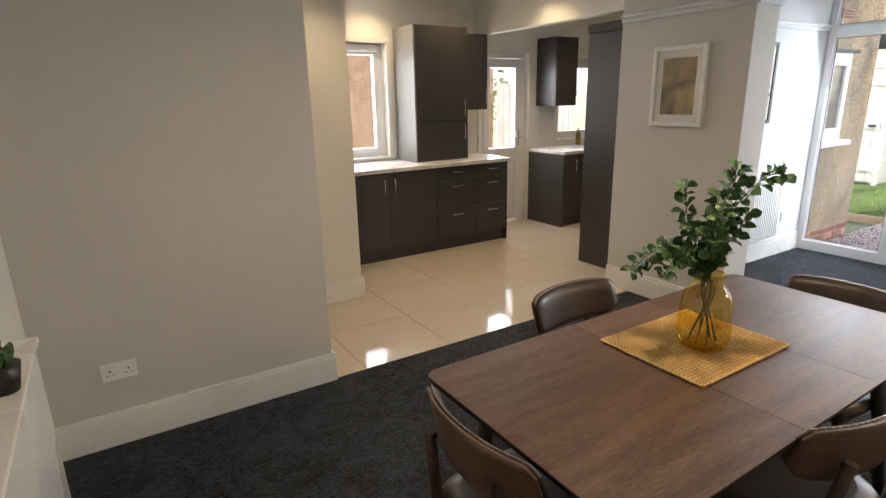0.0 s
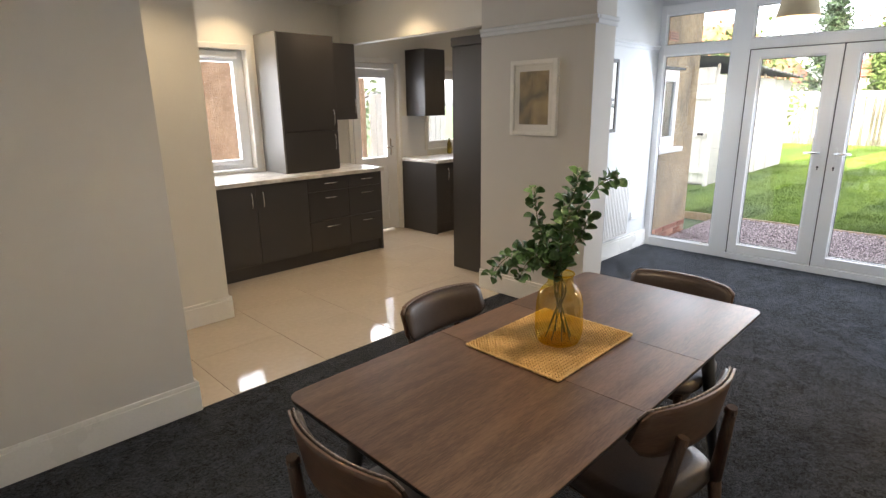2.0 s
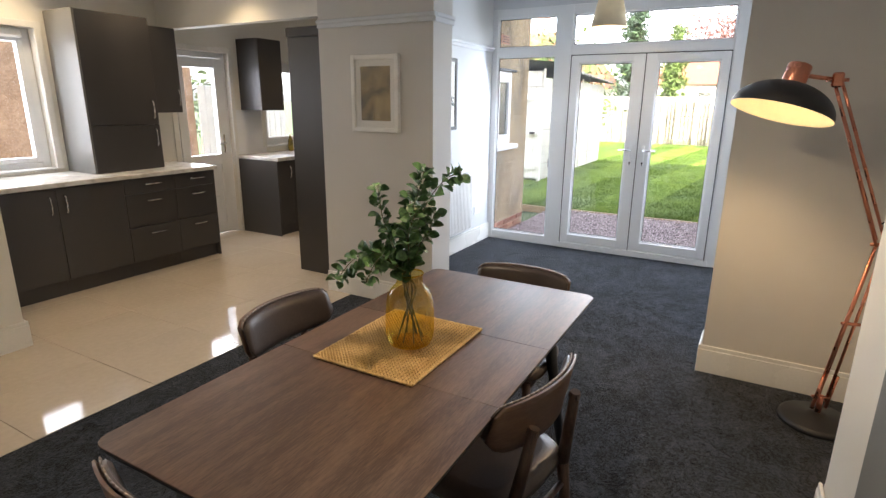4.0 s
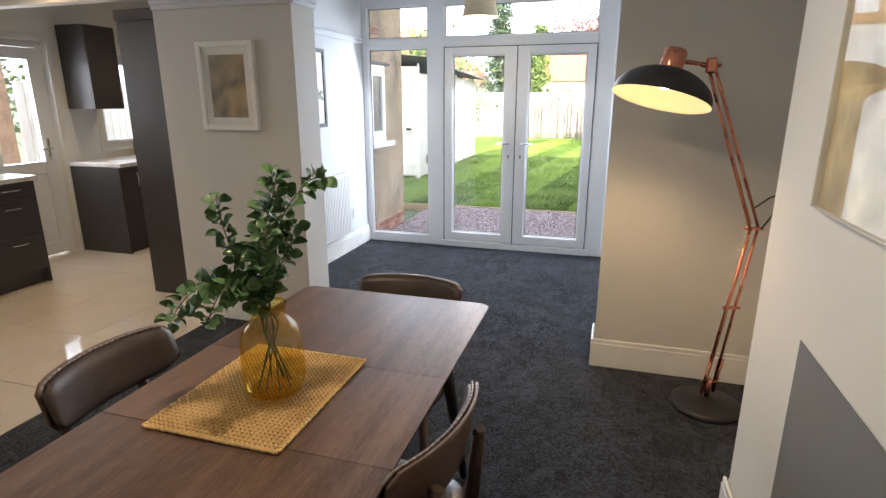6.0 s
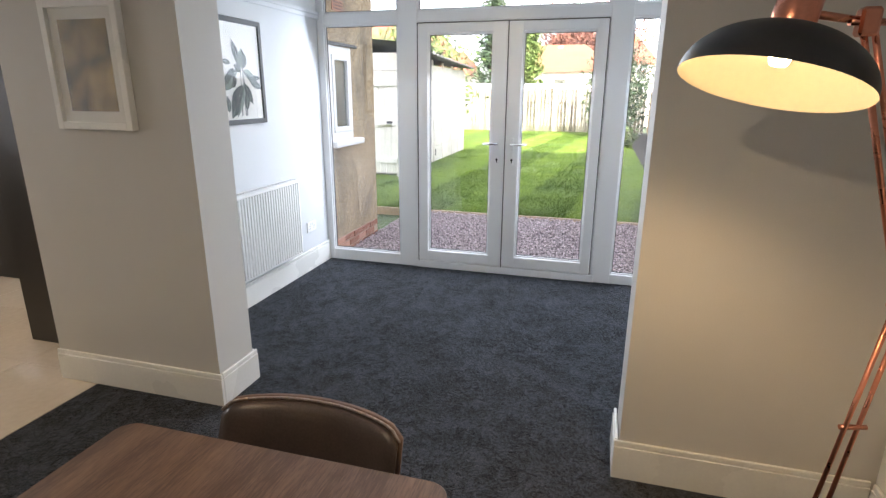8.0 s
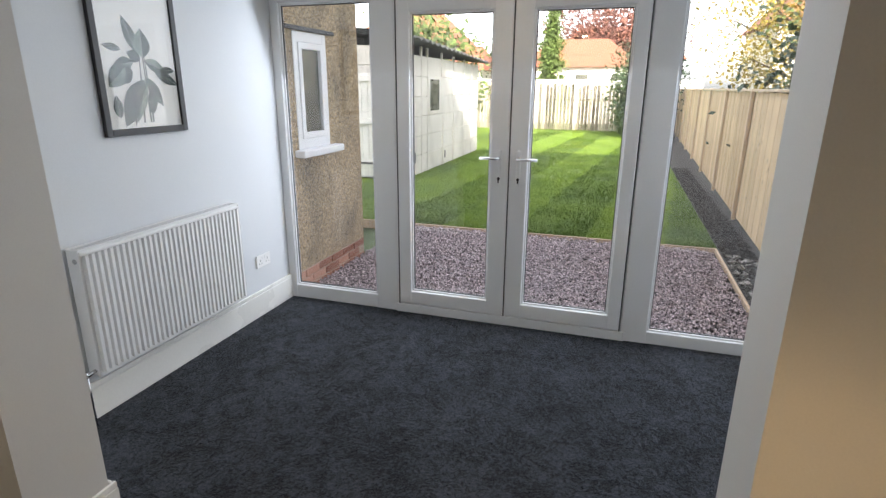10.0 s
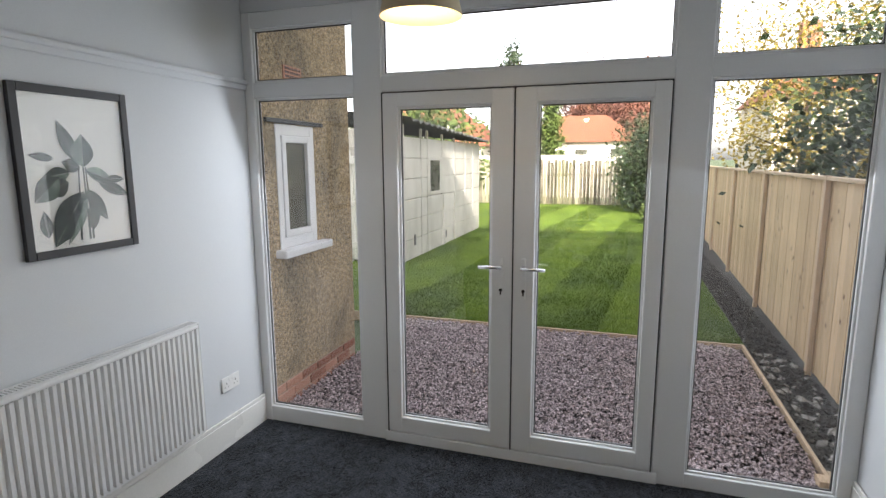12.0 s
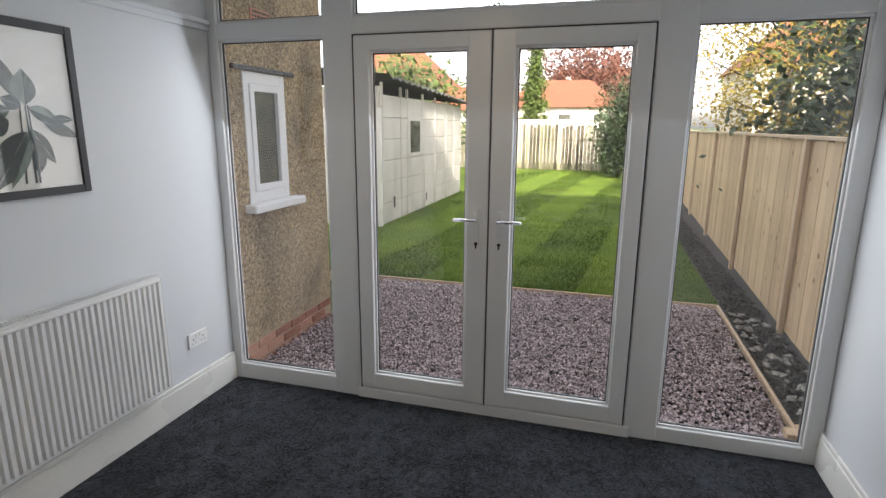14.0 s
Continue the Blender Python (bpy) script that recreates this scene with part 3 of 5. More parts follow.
larder = empty("tall_cabinet", (0, 0, 0), "full-height charcoal larder cabinet beside the pillar", "cabinet")
block("body", (4.37, 4.96, 3.95, 4.53, 0.0, 2.06), "unit", larder)
block("side_panel", (4.345, 4.37, 3.942, 4.55, -0.004, 2.062), "unit", larder, 0.002)
block("cornice", (4.335, 4.97, 3.942, 4.56, 2.064, 2.14), "unit", larder, 0.004)
block("door", (4.372, 4.96, 4.53, 4.549, 0.1, 2.058), "unit", larder, 0.002)
bow_handle(larder, (4.45, 4.552, 1.1), (0, 0, 1), 0.16, (0, 1, 0))


def kitchen_window(name, x0, x1, z0, z1, y=6.36):
    e = tagged(new(name), "white uPVC kitchen window", "window", kind="structure")
    w = 0.065
    frame_bars("frame", [(x0, x0 + w, y, y + 0.07, z0, z1), (x1 - w, x1, y, y + 0.07, z0, z1), (x0 + w - 0.01, x1 - w + 0.01, y + 0.002, y + 0.068, z0, z0 + w), (x0 + w - 0.01, x1 - w + 0.01, y + 0.002, y + 0.068, z1 - w, z1)], e)
    s = w + 0.045
    frame_bars("sash", [(x0 + w, x0 + s, y - 0.012, y + 0.05, z0 + w, z1 - w), (x1 - s, x1 - w, y - 0.012, y + 0.05, z0 + w, z1 - w), (x0 + s - 0.01, x1 - s + 0.01, y - 0.01, y + 0.048, z0 + w, z0 + s), (x0 + s - 0.01, x1 - s + 0.01, y - 0.01, y + 0.048, z1 - s, z1 - w)], e)
    p = block("pane", (x0 + s - 0.005, x1 - s + 0.005, y + 0.02, y + 0.028, z0 + s - 0.005, z1 - s + 0.005), "glass", e)
    p.visible_shadow = False
    block("sill", (x0, x1, 6.26, y, z0 - 0.002, z0 + 0.018), "upvc", e, 0.005)
    # moulded architrave on the room side
    frame_bars("architrave", [(x0 - 0.055, x0, 6.262, 6.279, z0, z1 + 0.055), (x1, x1 + 0.055, 6.262, 6.279, z0, z1 + 0.055), (x0 - 0.055, x1 + 0.055, 6.26, 6.279, z1 + 0.001, z1 + 0.055)], e, "gloss", 0.005)
    return e


kitchen_window("window_kitchen", 2.45, 3.22, 0.94, 2.1)
kitchen_window("window_kitchen_side", 5.64, 6.5, 0.98, 2.0)
blind = block("roller_blind", (2.52, 3.15, 6.3, 6.35, 2.02, 2.095), "gloss", None, 0.015, "white rolled-up blind at the head of the kitchen window", "blind")

kd = tagged(new("door_back"), "white uPVC half-glazed back door, closed", "door", kind="structure")
frame_bars("frame", [(4.44, 4.495, 6.33, 6.4, 0, 2.05), (5.095, 5.15, 6.33, 6.4, 0, 2.05), (4.49, 5.1, 6.332, 6.398, 1.99, 2.05)], kd)
frame_bars("leaf", [(4.497, 4.6, 6.32, 6.38, 0.02, 1.985), (4.99, 5.093, 6.32, 6.38, 0.02, 1.985), (4.59, 5.0, 6.322, 6.378, 1.88, 1.985), (4.59, 5.0, 6.322, 6.378, 0.82, 0.94), (4.59, 5.0, 6.322, 6.378, 0.02, 0.15)], kd)
block("panel", (4.6, 4.99, 6.335, 6.37, 0.14, 0.83), "upvc", kd, 0.004)
frame_bars("panel_moulding", [(4.65, 4.94, 6.322, 6.34, 0.2, 0.46), (4.65, 4.94, 6.322, 6.34, 0.52, 0.78)], kd, "upvc", 0.012)
p = block("pane", (4.6, 4.99, 6.345, 6.353, 0.94, 1.88), "glass", kd)
p.visible_shadow = False
bm = bmesh.new()
box(bm, 5.03, 5.056, 6.31, 6.32, 0.95, 1.16, 0.005)
tube(bm, (5.043, 6.32, 1.06), (5.043, 6.275, 1.06), 0.009)
tube(bm, (5.05, 6.278, 1.06), (4.93, 6.278, 1.058), 0.009)
done("handle", bm, "chrome", kd, "chrome lever handle")
frame_bars("trim_back_door", [(4.385, 4.439, 6.262, 6.279, 0, 2.105), (5.151, 5.2, 6.262, 6.279, 0.0, 2.105), (4.385, 5.2, 6.26, 6.279, 2.051, 2.105)], None, "gloss", 0.005, label="white painted door architrave", category="architrave", kind="structure")

# bottle of washing-up liquid by the side window
bt = bmesh.new()
lathe(bt, [(0.0, 0.0), (0.03, 0.0), (0.033, 0.02), (0.033, 0.13), (0.014, 0.17), (0.012, 0.19)], 20, pose(5.98, 6.2, 0.916))
bottle = done("bottle", bt, "foliage_yellow", None, "yellow plastic bottle standing on the worktop", "bottle")
bt = bmesh.new()
lathe(bt, [(0.014, 0.188), (0.014, 0.21), (0.0, 0.212)], 16, pose(5.98, 6.2, 0.916))
done("cap", bt, "plastic", bottle)

LIGHTS = [(3.0, 5.95, KW), (3.75, 5.6, KW), (4.0, 5.0, KW), (1.85, 4.25, KW * 1.6), (5.2, 5.2, KW), (6.2, 5.4, KW)]
proto = None
for i, (x, y, w) in enumerate(LIGHTS):
    bm = bmesh.new()
    lathe(bm, [(0.045, 0.0), (0.045, -0.006), (0.034, -0.008), (0.03, -0.002), (0.03, 0.0)], 24, pose(x, y, TOP - 0.0005))
    dl = done("ceiling_downlight", bm, "chrome", None, "lit recessed chrome ceiling downlight", "downlight", group="kitchen downlights")
    bm = bmesh.new()
    lathe(bm, [(0.0, -0.004), (0.029, -0.003)], 20, pose(x, y, TOP - 0.001))
    done("lamp", bm, "downlight", dl)
    spot("downlight_beam", (x, y, TOP - 0.02), w, 120)

# ---- dining room ----
TZ = 0.75


def rounded_slab(bm, x0, x1, y0, y1, z0, z1, round_lo, round_hi, r=0.045, inset=0.012):
    """A board in plan with rounded corners at its low or high x end and an under-cut edge."""
    def ring(d):
        pts = []
        for cx, cy, a0, use in ((x1, y1, 0, round_hi), (x0, y1, 90, round_lo), (x0, y0, 180, round_lo), (x1, y0, 270, round_hi)):
            sx, sy = (1 if cx == x1 else -1), (1 if cy == y1 else -1)
            ex = d if use else 0
            if use:
                for k in range(7):
                    a = radians(a0 + 15 * k)
                    pts.append((cx - sx * (r) + (r - d) * math.cos(a), cy - sy * r + (r - d) * math.sin(a)))
            else:
                pts.append((cx - sx * ex, cy - sy * d))
        return pts
    rings = [[bm.verts.new((x, y, z)) for x, y in ring(d)] for d, z in ((0.0015, z1), (0.0, z1 - 0.0015), (0.0, z1 - 0.005), (inset, z0))]
    n = len(rings[0])
    bm.faces.new(rings[0])
    for j, (p, q) in enumerate(zip(rings, rings[1:])):
        for k in range(n):
            f = bm.faces.new((p[k], q[k], q[(k + 1) % n], p[(k + 1) % n]))
            f.material_index = 1 if j >= 1 else 0
    bm.faces.new(rings[-1][::-1]).material_index = 1


table = empty("dining_table", (2.11, 1.88, 0), "extending walnut dining table with a dark chamfered edge", "table")
inv = table.matrix_basis.inverted()


def at_table(o):
    o.parent = table
    o.matrix_parent_inverse = inv
    return o


for x0, x1, lo, hi in ((1.272, 1.904, True, False), (1.906, 2.317, False, False), (2.319, 2.93, False, True)):
    bm = bmesh.new()
    rounded_slab(bm, x0, x1, 1.468, 2.262, TZ - 0.028, TZ, lo, hi)
    at_table(done("top_panel", bm, ["walnut", "black"]))
bm = bmesh.new()
for lim in ((1.42, 2.8, 1.6, 1.625, 0.64, TZ - 0.029), (1.42, 2.8, 2.135, 2.16, 0.64, TZ - 0.029), (1.42, 1.445, 1.625, 2.135, 0.64, TZ - 0.029), (2.775, 2.8, 1.625, 2.135, 0.64, TZ - 0.029)):
    box(bm, *lim, 0.003)
at_table(done("apron", bm, "black"))
for sx, sy in ((1, 1), (1, -1), (-1, 1), (-1, -1)):
    bm = bmesh.new()
    tube(bm, (2.11 + sx * 0.66, 1.88 + sy * 0.25, TZ - 0.03), (2.11 + sx * 0.75, 1.88 + sy * 0.33, 0.0), 0.03, 0.016, 14)
    at_table(done("leg", bm, "black"))

# woven mat: over-and-under strands as relief, shade in the gaps as darker colour
NX, NY, SUB = 36, 28, 4
mx0, mx1, my0, my1 = 1.88, 2.348, 1.733, 2.105
vx, vy = NX * SUB + 1, NY * SUB + 1
verts, faces = [], []
for j in range(vy):
    for i in range(vx):
        u, v = i / SUB, j / SUB
        h = 0.0075 * math.sin(u * math.pi) * math.sin(v * math.pi) * (1 if (int(u) + int(v)) % 2 else 1)
        h = abs(h) + 0.0016 * ((int(u) + int(v)) % 2) * abs(math.sin(u * math.pi) * math.sin(v * math.pi))
        wob = 0.0015 * math.sin(j * 0.7) if i in (0, vx - 1) else 0
        verts.append((mx0 + (mx1 - mx0) * i / (vx - 1) + wob, my0 + (my1 - my0) * j / (vy - 1) + (0.0015 * math.sin(i * 0.8) if j in (0, vy - 1) else 0), TZ + 0.0045 + h))
        if i and j:
            a = j * vx + i
            faces.append((a - vx - 1, a - vx, a, a - 1))
me = bpy.data.meshes.new("place_mat")
me.from_pydata(verts, [], faces)
me.materials.append(M["jute"])
me.materials.append(M["jute_shade"])
# low cell corners take the dark tone in place of shade
for k, f in enumerate(me.polygons):
    f.material_index = 1 if (k % (vx - 1)) % SUB in (0, SUB - 1) and (k // (vx - 1)) % SUB in (0, SUB - 1) else 0
mat_ob = tagged(new("place_mat", me), "ochre yellow woven jute mat on the table", "place mat")
bm = bmesh.new()
for a, b in (((mx0, my0), (mx1, my0)), ((mx1, my0), (mx1, my1)), ((mx1, my1), (mx0, my1)), ((mx0, my1), (mx0, my0))):
    n = 30
    for k in range(n):
        p, q = k / n, (k + 1) / n
        w = 0.0012 * (-1) ** k
        tube(bm, (a[0] + (b[0] - a[0]) * p, a[1] + (b[1] - a[1]) * p, TZ + 0.0052 + w), (a[0] + (b[0] - a[0]) * q, a[1] + (b[1] - a[1]) * q, TZ + 0.0052 - w), 0.0042, n=6)
done("border", bm, "jute", mat_ob)

# amber glass vase with eucalyptus
VX, VY, VZ = 2.112, 1.888, TZ + 0.0105
bm = bmesh.new()
body = [(0.06, 0.008), (0.07, 0.012), (0.077, 0.022), (0.081, 0.045), (0.081, 0.09), (0.079, 0.14), (0.074, 0.17), (0.062, 0.193), (0.049, 0.206), (0.043, 0.216), (0.042, 0.232), (0.045, 0.245)]
lathe(bm, body, 48, pose(VX, VY, VZ))
vase = done("vase", bm, "amber", None, "amber glass bottle vase holding eucalyptus stems", "vase")
bm = bmesh.new()
lathe(bm, [(0.0, 0.001), (0.06, 0.001), (0.0695, 0.006), (0.0605, 0.0085), (0.0, 0.012)], 48, pose(VX, VY, VZ))
done("foot", bm, "amber_base", vase, "thick amber glass foot")
bm = bmesh.new()
lathe(bm, [(0.0452, 0.243), (0.047, 0.246), (0.0452, 0.249), (0.043, 0.246)], 40, pose(VX, VY, VZ), close=True)
done("lip", bm, "amber_base", vase)

plant = tagged(new("eucalyptus_stems"), "leafy green artificial eucalyptus stems standing in the amber vase", "plant")
rnd = random.Random(5)
stem_bm, leaf_bm, bud_bm = bmesh.new(), bmesh.new(), bmesh.new()


def add_leaf(bm, p, d, size, wide=0.85):
    d = d.normalized()
    side = d.cross(Vector((rnd.uniform(-1, 1), rnd.uniform(-1, 1), rnd.uniform(0.1, 1)))).normalized()
    nrm = side.cross(d)
    rows = []
    for k, w in ((0, 0.1), (0.2, 0.62), (0.45, 0.98), (0.7, 0.9), (0.88, 0.56), (1.0, 0.12)):
        c = p + d * size * k + nrm * size * 0.12 * math.sin(k * math.pi)
        hw = size * wide * 0.5 * w
        rows.append([bm.verts.new(c - side * hw + nrm * hw * 0.3), bm.verts.new(c), bm.verts.new(c + side * hw + nrm * hw * 0.3)])
    for a, b in zip(rows, rows[1:]):
        for k in (0, 1):
            bm.faces.new((a[k], a[k + 1], b[k + 1], b[k])).smooth = True


def branch(pts, n_leaves, size, start=0.35, bud=True):
    pts = [Vector(p) for p in pts]
    fine = []
    for i in range(len(pts) - 1):
        p0, p1, p2, p3 = pts[max(0, i - 1)], pts[i], pts[i + 1], pts[min(len(pts) - 1, i + 2)]
        for k in range(6):
            t = k / 6
            fine.append(0.5 * ((2 * p1) + (p2 - p0) * t + (2 * p0 - 5 * p1 + 4 * p2 - p3) * t * t + (3 * p1 - p0 - 3 * p2 + p3) * t ** 3))
    fine.append(pts[-1])
    m = len(fine) - 1
    for k in range(m):
        tube(stem_bm, fine[k], fine[k + 1], 0.0024 * (1 - 0.5 * k / m), 0.0024 * (1 - 0.5 * (k + 1) / m), 6, caps=False)
    for k in range(n_leaves):
        f = start + (1 - start) * (k + 0.5) / n_leaves
        i = min(m - 1, int(f * m))
        p, t = fine[i].lerp(fine[i + 1], f * m - i), (fine[i + 1] - fine[i]).normalized()
        a = k * 2.4 + rnd.uniform(-0.5, 0.5)
        o = t.orthogonal().normalized()
        out = (Matrix.Rotation(a, 3, t) @ o) + t * rnd.uniform(0.1, 0.7) + Vector((0, 0, rnd.uniform(-0.2, 0.3)))
        s = size * rnd.uniform(0.7, 1.15) * (1 - 0.3 * (f - start))
        add_leaf(leaf_bm, p + out.normalized() * 0.008, out, s)
    if bud:
        for k in range(3):
            add_leaf(bud_bm, fine[-1], Vector((rnd.uniform(-1, 1), rnd.uniform(-1, 1), 1.2)), size * 0.4, 0.6)


base = Vector((VX, VY, VZ))
N = base + Vector((0, 0, 0.22))
L, R = Vector((-0.37, 0.64, 0)), Vector((0.39, -0.68, 0))
A = Vector((-0.64, -0.37, 0))
STEMS = [
    ([N, N + L * .02 + Vector((0, 0, .1)), N + L * .0 + Vector((0, 0, .2)), N + R * .04 + Vector((0, 0, .3)), N + R * .06 + Vector((0, 0, .36))], 26, .045),
    ([N, N + R * .03 + Vector((0, 0, .12)), N + R * .06 + Vector((0, 0, .24)), N + R * .14 + Vector((0, 0, .33)), N + R * .2 + Vector((0, 0, .35))], 24, .046),
    ([N, N + L * .06 + Vector((0, 0, .1)), N + L * .11 + Vector((0, 0, .2)), N + L * .13 + Vector((0, 0, .3))], 22, .045),
    ([N, N + L * .08 + Vector((0, 0, .06)), N + L * .17 + Vector((0, 0, .1)), N + L * .26 + Vector((0, 0, .06)), N + L * .32 + Vector((0, 0, .0))], 26, .046),
    ([N, N + L * .06 + A * .06 + Vector((0, 0, .07)), N + L * .12 + A * .12 + Vector((0, 0, .1)), N + L * .17 + A * .18 + Vector((0, 0, .04))], 22, .044),
    ([N, N - A * .04 + Vector((0, 0, .1)), N - A * .09 + Vector((0, 0, .2)), N - A * .1 + Vector((0, 0, .27))], 20, .045),
    ([N, N + A * .05 + Vector((0, 0, .09)), N + A * .09 + Vector((0, 0, .17)), N + A * .08 + R * .03 + Vector((0, 0, .24))], 22, .045),
    ([N, N + L * .04 + Vector((0, 0, .06)), N + L * .06 - A * .06 + Vector((0, 0, .12)), N + L * .1 - A * .1 + Vector((0, 0, .16))], 18, .043),
    ([N, N + R * .03 + Vector((0, 0, .1)), N + R * .08 + Vector((0, 0, .17)), N + R * .1 + Vector((0, 0, .22))], 14, .043),
]
for k, (pts, n, s) in enumerate(STEMS):
    a = k * 0.8
    foot = base + Vector((0.045 * math.cos(a), 0.045 * math.sin(a), 0.016))
    neck = N + Vector((0.02 * math.cos(a + 2.6), 0.02 * math.sin(a + 2.6), -0.02))
    branch([foot, foot.lerp(neck, 0.5)] + [neck] + pts[1:], int(n * 2.2), s * 0.9, 0.43 if len(pts) > 4 else 0.47)
done("stems", stem_bm, "stem", plant)
done("leaves", leaf_bm, "leaf", plant, kind="stuff")
done("buds", bud_bm, "bud", plant, kind="stuff")


# dining chairs: bent backrest on two rear posts
def chair_meshes():
    e = new("dining_chair")
    tagged(e, "dark-stained wooden dining chair with taupe padded seat and curved back", "chair", "chairs round the table")
    bm = bmesh.new()
    # padded seat
    rings = []
    for d, z in ((0.02, 0.405), (0.0, 0.418), (0.0, 0.44), (0.014, 0.458), (0.05, 0.466)):
        ring = []
        for k in range(32):
            a = k * math.tau / 32
            ca, sa = math.cos(a), math.sin(a)
            ex = 0.5
            ring.append(bm.verts.new(((0.225 - d) * math.copysign(abs(ca) ** ex, ca), 0.01 + (0.215 - d) * math.copysign(abs(sa) ** ex, sa), z)))
        rings.append(ring)
    for p, q in zip(rings, rings[1:]):
        for k in range(32):
            bm.faces.new((p[k], p[(k + 1) % 32], q[(k + 1) % 32], q[k])).smooth = True
    bm.faces.new(rings[-1])
    bm.faces.new(rings[0][::-1])
    done("seat", bm, "leather", e)
    bm = bmesh.new()
    box(bm, -0.19, 0.19, -0.17, 0.18, 0.37, 0.41, 0.006)
    done("seat_frame", bm, "darkwood", e)

    # curved back: wooden outer shell, padded inner face
    def shell(name, mat, off, thick, shrink):
        b = bmesh.new()
        nx, nz = 18, 8
        grids = []
        for side in (0, 1):
            g = []
            for i in range(nx + 1):
                u = -1 + 2 * i / nx
                row = []
                for j in range(nz + 1):
                    v = j / nz
                    top, low = 0.788 - 0.007 * u * u - 0.022 * abs(u) ** 20 - shrink, 0.618 + 0.008 * u * u + 0.045 * abs(u) ** 10 + shrink
                    z = low + (top - low) * v
                    edge = min(1, (1 - abs(u)) * 8, v * 5 + 0.25, (1 - v) * 5 + 0.25)
                    th = thick * (0.35 + 0.65 * edge)
                    y = -0.228 + 0.058 * abs(u) ** 2.2 - 0.03 * (v - 0.5) + off + (th if side else 0)
                    row.append(b.verts.new(((0.232 - shrink) * u, y, z)))
                g.append(row)
            grids.append(g)
        for s, g in enumerate(grids):
            for i in range(nx):
                for j in range(nz):
                    q = (g[i][j], g[i + 1][j], g[i + 1][j + 1], g[i][j + 1])
                    b.faces.new(q if s == 0 else q[::-1]).smooth = True
        a, c = grids
        for i in range(nx):
            for j in (0, nz):
                b.faces.new((a[i][j], a[i + 1][j], c[i + 1][j], c[i][j]))
        for j in range(nz):
            for i in (0, nx):
                b.faces.new((a[i][j], a[i][j + 1], c[i][j + 1], c[i][j]))
        return done(name, b, mat, e)

    shell("backrest", "backwood", 0.0, 0.014, 0.0)
    shell("back_pad", "leather", 0.0155, 0.02, 0.007)
    bm = bmesh.new()
    line = []
    for i in range(25):
        u = -1 + 2 * i / 24
        line.append((0.229 * u, -0.228 + 0.058 * abs(u) ** 2.2 + 0.001, 0.786 - 0.007 * u * u - 0.022 * abs(u) ** 20))
    for a, b in zip(line, line[1:]):
        tube(bm, a, b, 0.0032, n=6)
    done("piping", bm, "piping", e, "pale piped edge")
    for s in (-1, 1):
        bm = bmesh.new()
        tube(bm, (s * 0.17, 0.17, 0.4), (s * 0.2, 0.21, 0.0), 0.02, 0.012, 12)
        done("leg", bm, "darkwood", e)
        bm = bmesh.new()
        tube(bm, (s * 0.125, -0.24, 0.7), (s * 0.16, -0.2, 0.42), 0.015, 0.021, 12)
        tube(bm, (s * 0.16, -0.2, 0.42), (s * 0.19, -0.235, 0.0), 0.021, 0.012, 12)
        done("leg", bm, "darkwood", e)
        bm = bmesh.new()
        tube(bm, (s * 0.125, -0.252, 0.685), (s * 0.125, -0.222, 0.685), 0.012, n=12)
        done("dowel", bm, "darkwood", e)
    bm = bmesh.new()
    tube(bm, (-0.16, -0.205, 0.34), (0.16, -0.205, 0.34), 0.011)
    done("stretcher", bm, "darkwood", e)
    return e


chair = chair_meshes()
chair.matrix_basis = pose(2.85, 1.84, 0, 0, 0, 90)
copy_thing(chair, pose(1.41, 1.93, 0, 0, 0, -90))
copy_thing(chair, pose(2.135, 2.3, 0, 0, 0, 180))
copy_thing(chair, pose(2.1, 1.595, 0, 0, 0, -9.5))


# framed pictures
def picture_frame(name, label, to_world, w, h, fw, depth, mat, border, art):
    e = tagged(new(name), label, "picture")
    e.matrix_basis = to_world
    bm = bmesh.new()
    for lim in ((-w / 2, -w / 2 + fw, -h / 2, h / 2), (w / 2 - fw, w / 2, -h / 2, h / 2), (-w / 2 + fw, w / 2 - fw, -h / 2, -h / 2 + fw), (-w / 2 + fw, w / 2 - fw, h / 2 - fw, h / 2)):
        box(bm, *lim, 0.0, depth, 0.002)
    done("frame", bm, mat, e)
    block("mount", (-w / 2 + fw, w / 2 - fw, -h / 2 + fw, h / 2 - fw, 0.0, depth * 0.45), "paper", e)
    if art:
        block("print", (-w / 2 + fw + border, w / 2 - fw - border, -h / 2 + fw + border * 1.05, h / 2 - fw - border * 1.05, depth * 0.45, depth * 0.45 + 0.001), art, e)
    g = block("glazing", (-w / 2 + fw, w / 2 - fw, -h / 2 + fw, h / 2 - fw, depth * 0.7, depth * 0.7 + 0.002), "glass_dim", e)
    g.visible_shadow = False
    return e


